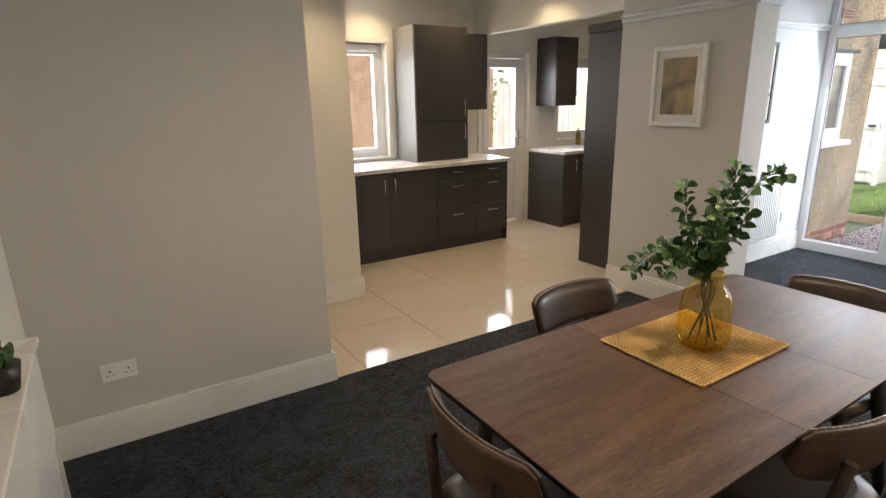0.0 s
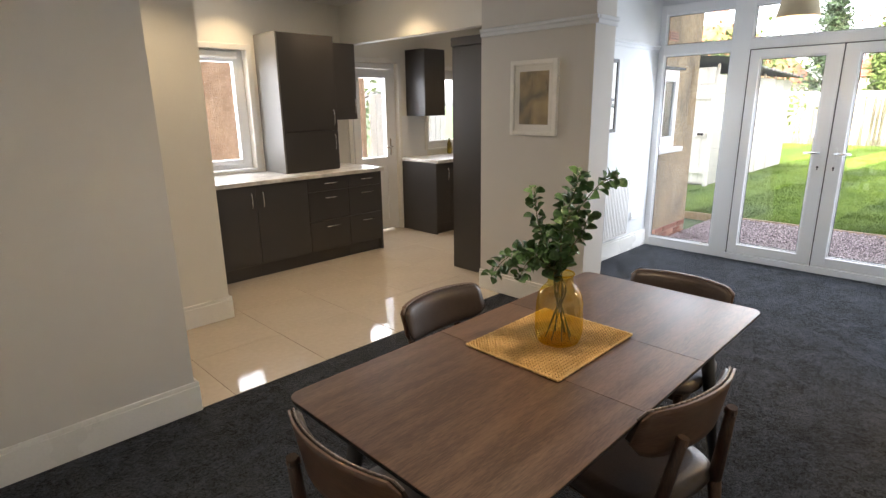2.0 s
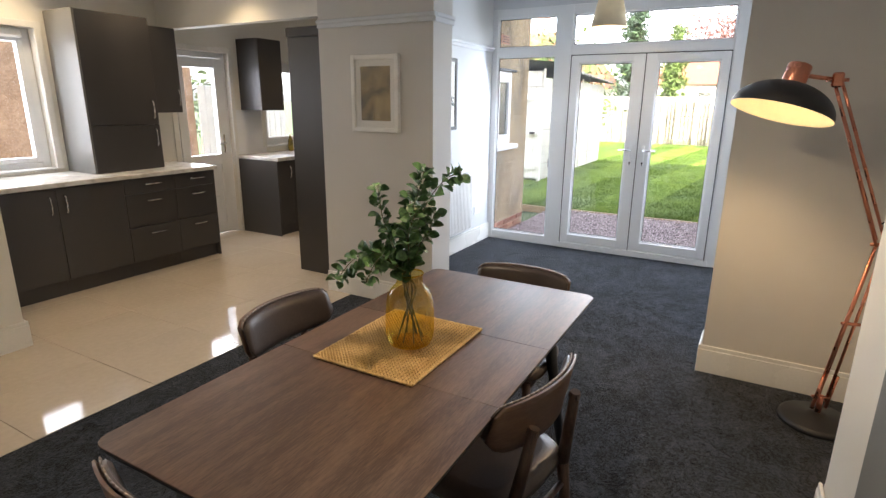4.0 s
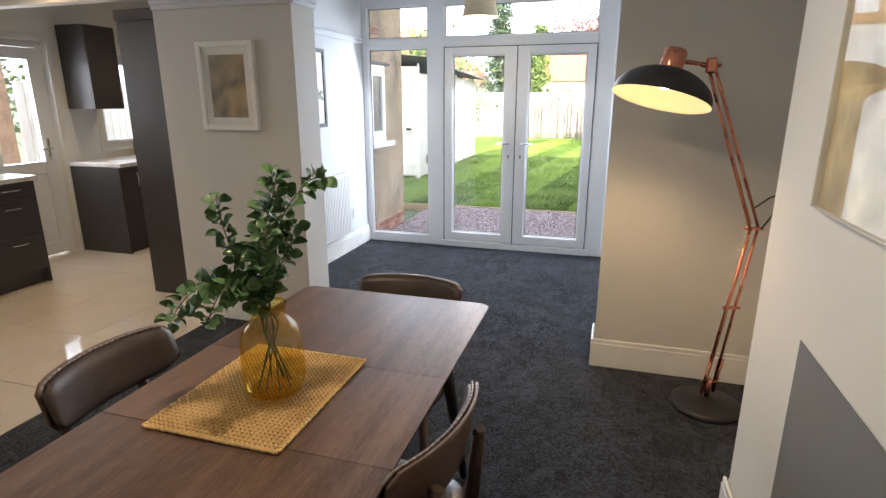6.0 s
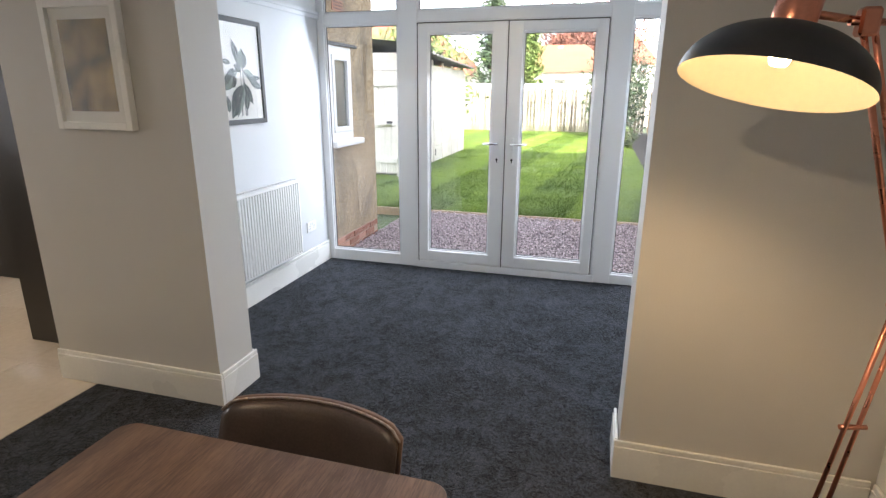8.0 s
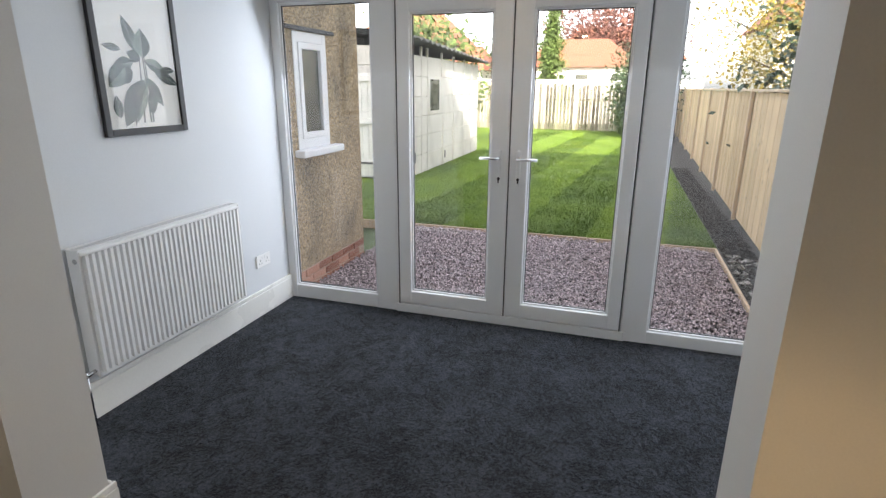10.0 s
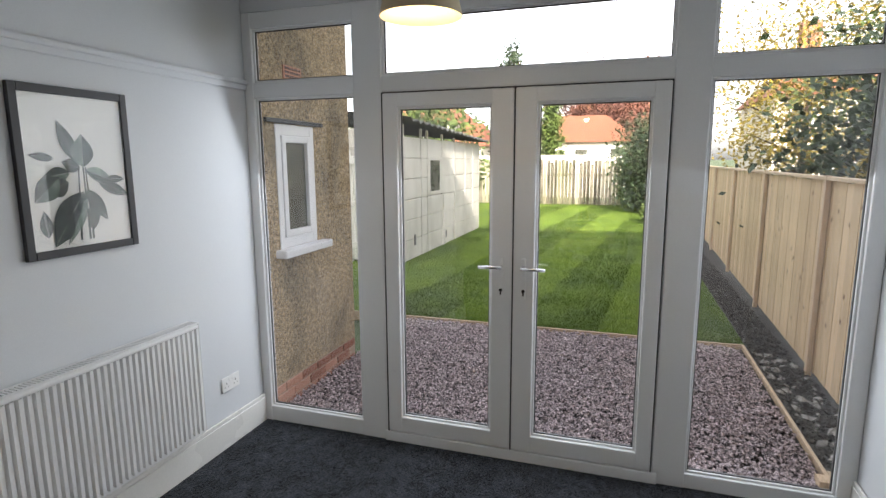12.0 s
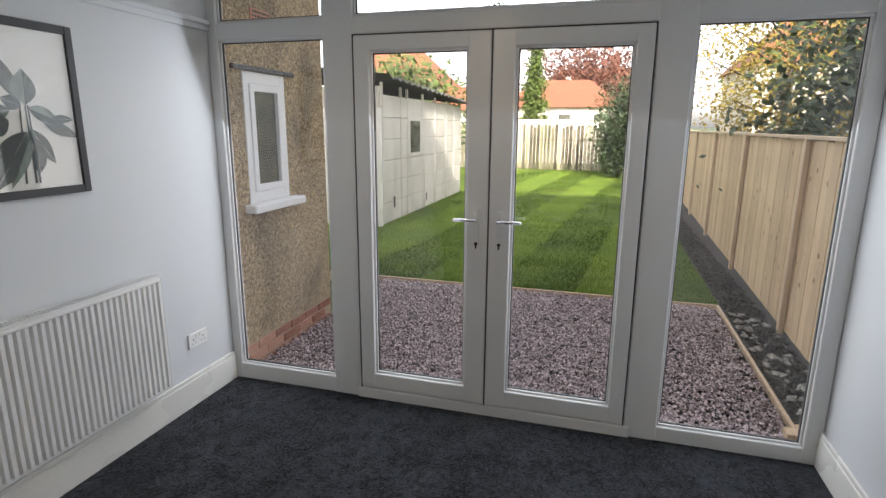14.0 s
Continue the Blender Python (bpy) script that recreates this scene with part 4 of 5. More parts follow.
picture_frame("framed_print", "white framed ochre abstract print on the pillar", Matrix(((0, 0, -1, 4.049), (-1, 0, 0, 3.41), (0, 1, 0, 1.598), (0, 0, 0, 1))), 0.415, 0.54, 0.032, 0.035, "gloss", 0.045, "art")
pic2 = picture_frame("framed_plant_print", "black framed print of a rubber plant on the bay wall", Matrix(((1, 0, 0, 5.335), (0, 0, -1, 3.579), (0, 1, 0, 1.615), (0, 0, 0, 1))), 0.5, 0.67, 0.032, 0.022, "matt_black", 0.0, None)
PRINT = [(-0.045, -0.235, 100, 0.1, 0.05, 0), (0.035, -0.225, 80, 0.13, 0.055, 0), (-0.155, -0.235, 95, 0.1, 0.05, 0), (-0.04, 0.02, 190, 0.11, 0.06, 1), (-0.05, -0.02, 200, 0.1, 0.08, 0),
         (-0.09, 0.0, 222, 0.13, 0.09, 1), (-0.1, 0.075, 172, 0.095, 0.032, 0), (-0.01, 0.065, 112, 0.16, 0.06, 0), (0.005, 0.035, 160, 0.075, 0.055, 0), (0.02, 0.04, 88, 0.125, 0.095, 1),
         (0.03, 0.03, -22, 0.12, 0.055, 1), (0.08, -0.02, -24, 0.15, 0.05, 0), (0.12, -0.01, -2, 0.085, 0.032, 0), (0.025, -0.05, -58, 0.15, 0.06, 0), (0.01, -0.06, 236, 0.24, 0.12, 0), (0.02, -0.08, 243, 0.2, 0.055, 1)]
halves = (bmesh.new(), bmesh.new())
for k, (x, y, a, ln, w, tone) in enumerate(PRINT):
    d, e2 = Vector((math.cos(radians(a)), math.sin(radians(a)), 0)), Vector((-math.sin(radians(a)), math.cos(radians(a)), 0))
    o = Vector((x, y - 0.02, 0.0112 + k * 0.0001))
    ln2, w2 = ln * 1.08, w * 1.05
    for side in (1, -1):
        target = halves[tone if side == 1 else 0]
        mid = [target.verts.new(o + d * ln2 * i / 10 + e2 * side * 0.0006) for i in range(11)]
        rim = [target.verts.new(o + d * ln2 * i / 10 + e2 * side * w2 * 0.5 * math.sin(math.pi * (i / 10) ** 0.85)) for i in range(1, 10)]
        target.faces.new(mid + rim[::-1])
for x0, x1 in ((-0.02, 0.0), (0.02, 0.02), (0.035, 0.03)):
    vs = [halves[0].verts.new(p) for p in ((x0 - 0.005, -0.28, 0.0111), (x0 + 0.005, -0.28, 0.0111), (x1 + 0.003, 0.02, 0.0111), (x1 - 0.003, 0.02, 0.0111))]
    halves[0].faces.new(vs)
done("printed_plant", halves[0], "print_leaf", pic2)
done("printed_highlight", halves[1], "print_pale", pic2)
picture_frame("canvas_picture", "unframed cream and yellow abstract canvas on the chimney breast", Matrix(((-1, 0, 0, 2.03), (0, 0, 1, 0.561), (0, 1, 0, 1.66), (0, 0, 0, 1))), 0.95, 0.8, 0.004, 0.03, "paper", 0.0, "canvas")

# painted grey triangle on the chimney breast
bm = bmesh.new()
tri = [bm.verts.new(p) for p in ((2.492, 0.562, 0.915), (2.492, 0.562, 0.18), (1.5, 0.562, 0.9))]
bm.faces.new(tri)
tri2 = [bm.verts.new(p) for p in ((2.492, 0.562, 0.18), (1.5, 0.562, 0.18), (1.5, 0.562, 0.9))]
bm.faces.new(tri2)
done("trim_mural", bm, "mural", None, "painted mid-grey triangle on the white chimney breast", "mural", "structure")


# radiator
def radiator():
    e = empty("radiator", (0, 0, 0), "white fluted panel radiator on the bay wall", "radiator")
    x0, x1, z0, z1, y = 4.79, 5.845, 0.222, 0.83, 3.49
    bm = bmesh.new()
    n = 33
    prof = []
    for k in range(n):
        c = x0 + 0.012 + (x1 - x0 - 0.024) * (k + 0.5) / n
        w = (x1 - x0 - 0.024) / n
        prof += [(c - w * 0.5, y + 0.0125), (c - w * 0.3, y + 0.0125), (c - w * 0.24, y - 0.008), (c + w * 0.24, y - 0.008), (c + w * 0.3, y + 0.0125)]
    prof.append((x1 - 0.012, y + 0.012))
    lo = [bm.verts.new((px, py, z0 + 0.025)) for px, py in prof]
    hi = [bm.verts.new((px, py, z1 - 0.025)) for px, py in prof]
    for k in range(len(prof) - 1):
        bm.faces.new((lo[k], lo[k + 1], hi[k + 1], hi[k]))
    box(bm, x0 + 0.003, x1 - 0.003, y + 0.013, y + 0.03, z0, z1 - 0.006, 0.006, seg=2)
    box(bm, x0 + 0.005, x1 - 0.005, y + 0.004, y + 0.02, z1 - 0.03, z1 - 0.008, 0.006, seg=2)
    box(bm, x0 + 0.005, x1 - 0.005, y + 0.004, y + 0.02, z0 + 0.004, z0 + 0.028, 0.006, seg=2)
    done("panel", bm, "enamel", e)
    bm = bmesh.new()
    box(bm, x0 - 0.002, x0 + 0.004, y + 0.006, 3.565, z0 + 0.01, z1, 0.003)
    done("side_cover", bm, "enamel", e)
    bm = bmesh.new()
    box(bm, x1 - 0.004, x1 + 0.002, y + 0.006, 3.565, z0 + 0.01, z1, 0.003)
    done("side_cover", bm, "enamel", e)
    bm = bmesh.new()
    for k in range(64):
        x = x0 + 0.006 + (x1 - x0 - 0.012) * k / 63
        box(bm, x - 0.003, x + 0.003, y + 0.014, 3.562, z1 - 0.006, z1)
    box(bm, x0, x1, y + 0.006, y + 0.014, z1 - 0.006, z1 + 0.002)
    box(bm, x0, x1, 3.562, 3.567, z1 - 0.006, z1 + 0.002)
    done("top_grille", bm, "enamel", e)
    bm = bmesh.new()
    box(bm, x0 + 0.1, x0 + 0.14, 3.567, 3.579, z0 + 0.05, z1 - 0.05)
    done("bracket", bm, "steel", e)
    bm = bmesh.new()
    box(bm, x1 - 0.14, x1 - 0.1, 3.567, 3.579, z0 + 0.05, z1 - 0.05)
    done("bracket", bm, "steel", e)
    bm = bmesh.new()
    tube(bm, (x0 - 0.002, y + 0.03, z0 + 0.035), (x0 - 0.05, y + 0.03, z0 + 0.03), 0.009)
    tube(bm, (x0 - 0.05, y + 0.03, z0 + 0.05), (x0 - 0.05, y + 0.03, 0.0), 0.008)
    tube(bm, (x0 - 0.05, y + 0.03, z0 + 0.03), (x0 - 0.085, y + 0.03, z0 + 0.03), 0.013)
    done("valve", bm, "chrome", e, "chrome valve and pipes")
    bm = bmesh.new()
    tube(bm, (x0 - 0.085, y + 0.03, z0 + 0.03), (x0 - 0.16, y + 0.03, z0 + 0.03), 0.02, 0.018, 16)
    done("thermostat_head", bm, "plastic", e, "white thermostatic head")
    tube_bm = bmesh.new()
    tube(tube_bm, (x0 - 0.004, y + 0.03, z1 - 0.05), (x0 + 0.002, y + 0.03, z1 - 0.05), 0.012)
    done("plug", tube_bm, "chrome", e)


radiator()


def socket(m, switch=True):
    e = tagged(new("wall_socket"), "white plastic double wall socket", "socket", "wall sockets")
    e.matrix_basis = m
    bm = bmesh.new()
    box(bm, -0.073, 0.073, -0.043, 0.043, 0.0, 0.009, 0.003, seg=2)
    done("plate", bm, "plastic", e)
    for s in (-0.038, 0.038):
        bm = bmesh.new()
        box(bm, s - 0.003, s + 0.003, 0.0, 0.01, 0.009, 0.0096)
        box(bm, s - 0.016, s - 0.01, -0.018, -0.013, 0.009, 0.0096)
        box(bm, s + 0.01, s + 0.016, -0.018, -0.013, 0.009, 0.0096)
        done("slots", bm, "socket_hole", e)
    bm = bmesh.new()
    for s in (-0.014, 0.014):
        box(bm, s - 0.006, s + 0.006, 0.014, 0.032, 0.009, 0.0125, 0.001)
    done("switch", bm, "plastic", e)
    return e


socket(Matrix(((1, 0, 0, 0.467), (0, 0, -1, 3.699), (0, 1, 0, 0.37), (0, 0, 0, 1))))
socket(Matrix(((1, 0, 0, 6.14), (0, 0, -1, 3.579), (0, 1, 0, 0.375), (0, 0, 0, 1))))
socket(Matrix(((-1, 0, 0, 3.8), (0, 0, 1, 0.191), (0, 1, 0, 0.29), (0, 0, 0, 1))))
bm = bmesh.new()
box(bm, 3.8, 3.85, 0.201, 0.24, 0.255, 0.305, 0.008)
plug = done("plug", bm, "matt_black", None, "black plug and cable in the alcove socket", "plug")
bm = bmesh.new()
cable = [(3.825, 0.24, 0.26), (3.825, 0.26, 0.2), (3.84, 0.25, 0.1), (3.83, 0.27, 0.012), (3.78, 0.33, 0.006), (3.75, 0.36, 0.012)]
for a, b in zip(cable, cable[1:]):
    tube(bm, a, b, 0.0035, n=6)
done("cable", bm, "matt_black", plug)


# floor lamp with sprung arm
def floor_lamp():
    e = empty("floor_lamp", (3.74, 0.5, 0), "large copper and black jointed floor lamp, lit", "lamp")
    inv = e.matrix_basis.inverted()

    def keep(o):
        o.parent = e
        o.matrix_parent_inverse = inv
        return o

    bm = bmesh.new()
    lathe(bm, [(0.0, 0.0), (0.168, 0.0), (0.172, 0.006), (0.168, 0.022), (0.15, 0.032), (0.05, 0.042), (0.03, 0.055), (0.0, 0.056)], 48, pose(3.74, 0.5, 0.0))
    keep(done("base", bm, "matt_black"))
    foot, knee, wrist = Vector((3.74, 0.5, 0.06)), Vector((3.745, 0.4, 0.94)), Vector((3.53, 0.7, 1.65))
    bm = bmesh.new()
    for a, b, w in ((foot + Vector((0, 0, 0.06)), knee, 0.026), (knee, wrist, 0.02)):
        d = (b - a).normalized()
        s = d.cross(Vector((-0.9, -0.4, 0.1))).normalized()
        q = d.cross(s)
        for o in (s * w, -s * w):
            tube(bm, a + o, b + o * 0.7, 0.007, n=10)
        tube(bm, a + q * 0.02 + d * 0.02, b + q * 0.02 - d * 0.05, 0.0055, n=8)
    tube(bm, foot, foot + Vector((0, 0, 0.09)), 0.014)
    keep(done("arm", bm, "copper"))
    bm = bmesh.new()
    for a, b in ((foot, knee),):
        d = (b - a).normalized()
        for o in (Vector((0.02, -0.03, 0)), Vector((-0.02, 0.03, 0))):
            tube(bm, a + o + Vector((0, 0, 0.02)), a + o + d * 0.2, 0.009, n=8)
    keep(done("spring", bm, "copper"))
    for c in (foot + Vector((0, 0, 0.08)), knee, wrist, foot.lerp(knee, 0.55)):
        bm = bmesh.new()
        tube(bm, c - Vector((0.01, -0.038, 0)), c + Vector((0.01, -0.038, 0)), 0.008, n=10)
        keep(done("joint", bm, "copper"))
    bm = bmesh.new()
    cord = [knee + Vector((0, -0.03, 0)), knee + Vector((0.02, -0.07, 0.06)), knee + Vector((0.0, -0.075, 0.16)), knee + Vector((-0.02, -0.04, 0.15)), knee + Vector((-0.03, 0.02, 0.1))]
    for a, b in zip(cord, cord[1:]):
        tube(bm, a, b, 0.0035, n=6)
    keep(done("cord", bm, "matt_black"))
    c = Vector((3.47, 0.885, 1.515))
    opening = Vector((-0.2, 0.22, -0.95)).normalized()
    m = Matrix.Translation(c) @ (-opening).to_track_quat("Z", "Y").to_matrix().to_4x4()
    R0 = 0.2
    dome = [(R0 * math.cos(a), 0.13 * math.sin(a)) for a in [radians(90 * k / 14) for k in range(14)]] + [(0.02, 0.13)]
    bm = bmesh.new()
    lathe(bm, dome, 48, m)
    keep(done("shade", bm, "matt_black"))
    bm = bmesh.new()
    lathe(bm, [(R0, 0.0)] + [(r - 0.004, z - 0.003) for r, z in dome[1:]], 48, m)
    keep(done("shade_lining", bm, "shade_in", None, "cream enamel lining"))
    bm = bmesh.new()
    lathe(bm, [(0.0, 0.122), (0.044, 0.122), (0.046, 0.126), (0.046, 0.2), (0.042, 0.207), (0.0, 0.207)], 28, m)
    keep(done("cap", bm, "copper"))
    bm = bmesh.new()
    tube(bm, wrist, m @ Vector((0.0, 0.0, 0.165)), 0.009)
    box(bm, wrist.x - 0.02, wrist.x + 0.02, wrist.y - 0.02, wrist.y + 0.02, wrist.z - 0.03, wrist.z + 0.03, 0.006)
    keep(done("bracket", bm, "copper"))
    bm = bmesh.new()
    lathe(bm, [(0.0, 0.045), (0.018, 0.048), (0.026, 0.07), (0.018, 0.1), (0.012, 0.12)], 20, m)
    keep(done("bulb", bm, "bulb"))
    spot("floor_lamp_beam", tuple(c + opening * 0.01), LAMP, 150, (1.0, 0.68, 0.34), tuple(c + opening), 0.05)


floor_lamp()

# pendant in the bay, and an unseen one added over the table as fill
def pendant(x, y, watts, label):
    e = empty("pendant_lamp", (x, y, TOP), label, "lamp", "pendant lamps")
    inv = e.matrix_basis.inverted()
    for name, mat, prof in (("shade", "linen", [(0.145, 2.15), (0.1, 2.36), (0.097, 2.36), (0.142, 2.15)]), ("cord", "plastic", [(0.004, 2.3), (0.004, TOP - 0.03)]),
                            ("rose", "plastic", [(0.0, TOP - 0.03), (0.04, TOP - 0.025), (0.05, TOP - 0.001)]), ("bulb", "bulb", [(0.0, 2.2), (0.028, 2.22), (0.03, 2.26), (0.015, 2.31), (0.0, 2.312)])):
        bm = bmesh.new()
        lathe(bm, prof, 40, pose(x, y, 0), close=(name == "shade"))
        o = done(name, bm, mat)
        o.parent, o.matrix_parent_inverse = e, inv
    d = bpy.data.lights.new("pendant_glow", "POINT")
    d.energy, d.color, d.shadow_soft_size = watts, (1.0, 0.78, 0.52), 0.04
    new("pendant_glow", d).location = (x, y, 2.18)


pendant(5.53, 2.13, 1.5, "cream tapered pendant lamp shade hanging in the bay, lit")
# added lamp above the view, a copy of the bay's, to lift the dining room
pendant(2.0, 1.9, FILL_PENDANT, "added unseen pendant lamp over the table that brightens the room")

# low white cabinet with a potted plant by the cream wall
lowcab = empty("low_cabinet", (0, 0, 0), "low white painted cabinet against the cream wall", "cabinet")
block("body", (0.162, 0.25, 2.0, 3.18, 0.0, 0.76), "gloss", lowcab, 0.004)
block("top", (0.162, 0.262, 1.98, 3.2, 0.761, 0.785), "gloss", lowcab, 0.005, seg=2)
bm = bmesh.new()
lathe(bm, [(0.0, 0.0), (0.035, 0.0), (0.05, 0.08), (0.046, 0.08), (0.0, 0.07)], 24, pose(0.214, 2.78, 0.786))
pot = done("plant_pot", bm, "matt_black", None, "small dark pot with a green plant on the cabinet", "plant")
bm = bmesh.new()
for k in range(26):
    a = k * 2.4
    add_leaf(bm, Vector((0.214, 2.78, 0.85)), Vector((math.cos(a) * 0.35, math.sin(a), rnd.uniform(0.6, 1.6))), rnd.uniform(0.05, 0.09), 0.4)
done("leaves", bm, "leaf", pot)

# ---- garden ----
GZ = -0.15
block("ground", (-800, 1500, -800, 800, GZ - 1.0, GZ - 0.1), "ground", label="open grassy ground reaching the horizon", category="ground", kind="structure")
block("gravel_bed", (6.5, 9.38, 0.2, 3.8, GZ - 0.1, GZ - 0.03), "soil", label="bed under plum slate chippings", category="gravel", kind="structure")
block("soil_bed", (6.5, 27.0, -1.2, 0.22, GZ - 0.1, GZ - 0.012), "soil", label="dark bare soil border along the fence", category="soil", kind="structure")
block("side_path", (1.0, 9.0, 6.56, 8.4, GZ - 0.1, GZ), "patch", label="concrete side path", category="path", kind="structure")
rng = np.random.default_rng(4)


def scatter_stones(name, n, x0, x1, y0, y1, z, size, mat, label):
    base_v = np.array([(1, 0, 0), (-1, 0, 0), (0, 1, 0), (0, -1, 0), (0, 0, 1), (0, 0, -1)], float)
    base_f = np.array([(0, 2, 4), (2, 1, 4), (1, 3, 4), (3, 0, 4), (2, 0, 5), (1, 2, 5), (3, 1, 5), (0, 3, 5)])
    p = np.column_stack([rng.uniform(x0, x1, n), rng.uniform(y0, y1, n), z + rng.uniform(-0.016, 0.02, n)])
    s = size * rng.uniform(0.6, 1.5, (n, 1, 1)) * np.stack([rng.uniform(0.7, 1.3, n), rng.uniform(0.6, 1.1, n), rng.uniform(0.35, 0.7, n)], 1)[:, None, :]
    v = base_v[None] * s * rng.uniform(0.75, 1.2, (n, 6, 1))
    a, b = rng.uniform(0, math.tau, n), rng.uniform(-0.6, 0.6, n)
    ca, sa, cb, sb = np.cos(a), np.sin(a), np.cos(b), np.sin(b)
    x, y, zz = v[..., 0], v[..., 1], v[..., 2]
    x, zz = x * cb[:, None] + zz * sb[:, None], -x * sb[:, None] + zz * cb[:, None]
    x, y = x * ca[:, None] - y * sa[:, None], x * sa[:, None] + y * ca[:, None]
    v = np.stack([x, y, zz], 2) + p[:, None, :]
    f = (base_f[None] + 6 * np.arange(n)[:, None, None]).reshape(-1, 3)
    me = bpy.data.meshes.new(name)
    me.from_pydata(v.reshape(-1, 3).tolist(), [], f.tolist())
    me.materials.append(M[mat])
    return tagged(new(name, me), label, "gravel", kind="stuff")


scatter_stones("gravel", 34000, 6.64, 9.36, 0.28, 3.77, GZ - 0.016, 0.0165, "slate", "loose plum and grey slate chippings")
scatter_stones("soil_clods", 5000, 6.6, 16.0, -0.12, 0.2, GZ - 0.012, 0.022, "soil", "dark crumbly soil clods")
scatter_stones("rubble", 90, 6.8, 9.2, -0.1, 0.19, GZ + 0.0, 0.034, "rubble", "pale broken rubble on the bare soil")

me = bpy.data.meshes.new("lawn")
gx, gy = 120, 90
vs, fs = [], []
for j in range(gy + 1):
    for i in range(gx + 1):
        x, y = 9.41 + (27.0 - 9.41) * i / gx, 0.22 + (9.5 - 0.22) * j / gy
        vs.append((x, y, GZ - 0.004 + 0.012 * noise.noise((x * 1.1, y * 1.1, 0))))
        if i and j:
            k = j * (gx + 1) + i
            fs.append((k - gx - 2, k - gx - 1, k, k - 1))
me.from_pydata(vs, [], fs)
# stripes alternate a lit and a shaded tone of the same turf
for mat in ("grass", "grass_shaded"):
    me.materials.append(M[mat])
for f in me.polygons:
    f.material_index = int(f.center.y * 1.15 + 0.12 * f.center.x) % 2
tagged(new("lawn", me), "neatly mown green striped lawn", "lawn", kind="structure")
n = 70000
u = rng.random(n)
px = 9.42 + 16.0 * u ** 2.2
py = rng.uniform(0.23, 5.05, n)
h = rng.uniform(0.012, 0.028, n)
a = rng.uniform(0, math.tau, n)
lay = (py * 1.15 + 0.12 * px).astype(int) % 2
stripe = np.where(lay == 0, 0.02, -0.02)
w = 0.0028 + 0.004 * u
v = np.stack([np.stack([px - w * np.cos(a), py - w * np.sin(a), np.full(n, GZ - 0.01)], 1), np.stack([px + w * np.cos(a), py + w * np.sin(a), np.full(n, GZ - 0.01)], 1),
              np.stack([px + stripe + rng.normal(0, 0.008, n), py + rng.normal(0, 0.008, n), GZ + h], 1)], 1)
me = bpy.data.meshes.new("grass")
me.from_pydata(v.reshape(-1, 3).tolist(), [], np.arange(3 * n).reshape(-1, 3).tolist())
# blades lean by stripe; the darker tone also paints in the lean's shade
for mat in ("blade", "blade_shaded"):
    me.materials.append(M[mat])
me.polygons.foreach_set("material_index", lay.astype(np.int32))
tagged(new("grass", me), "short mown grass blades", "grass", kind="stuff")

frame_bars("lawn_edging", [(9.375, 9.4, 0.24, 5.0, GZ - 0.1, GZ + 0.015)], None, "larch_post", 0.003, label="thin timber edging board along the lawn", category="edging")
frame_bars("bed_edging", [(6.95, 9.375, 0.235, 0.258, GZ - 0.1, GZ + 0.015)], None, "larch_post", 0.003, label="thin timber edging board along the border", category="edging")
frame_bars("timber_block", [(6.93, 7.02, 0.16, 0.32, GZ - 0.02, GZ + 0.035), (6.98, 7.1, 0.12, 0.235, GZ - 0.02, GZ + 0.02)], None, "larch_post", 0.004, label="short timber offcuts at the end of the edging", category="timber")


def fence_run(name, x0, x1, y, bay, top, boards, mat, post_mat, label, first=None):
    e = tagged(new(name), label, "fence")
    bw = bay / boards
    bm0 = bmesh.new()
    box(bm0, 0, bw * 1.08, -0.011, 0.0, 0, top - GZ - 0.04, 0.003)
    meB = bpy.data.meshes.new("board")
    bm0.to_mesh(meB)
    bm0.free()
    meB.materials.append(M[mat])
    x, k = x0, 0
    rr = random.Random(8)
    while x < x1:
        o = new("board", meB)
        o.parent = e
        o.matrix_basis = pose(x, y + (0.004 if k % 2 else 0.0), GZ + 0.02, 0, rr.uniform(-0.25, 0.25), 0) @ Matrix.Diagonal((1, 1, rr.uniform(0.993, 1.0), 1))
        x += bw
        k += 1
    x = first if first is not None else x0
    while x < x1:
        block("post", (x - 0.03, x + 0.03, y + 0.008, y + 0.05, GZ - 0.05, top + 0.02), post_mat, e, 0.003)
        x += bay
    block("capping", (x0, x1, y - 0.03, y + 0.045, top - 0.018, top + 0.012), post_mat, e, 0.004)
    return e


fence_run("garden_fence", 6.75, 27.0, -0.165, 2.3, 1.5, 15, "larch", "larch_post", "new pale softwood close-board garden fence", first=8.8).matrix_basis = pose(8.8, -0.12, 0, 0, 0, -1.6) @ pose(-8.8, 0.12, 0)

far = tagged(new("rear_fence"), "weathered silvery board fence at the garden's end", "fence")
rr = random.Random(3)
for k in range(70):
    y = -0.5 + k * 0.145
    t = 1.6 + rr.uniform(-0.14, 0.1)
    block("board", (26.6 + 0.012 * (k % 2), 26.62 + 0.012 * (k % 2), y, y + 0.125, GZ, t), "oldwood", far)
block("rail", (26.64, 26.7, -0.5, 9.7, 1.0, 1.08), "oldwood", far)

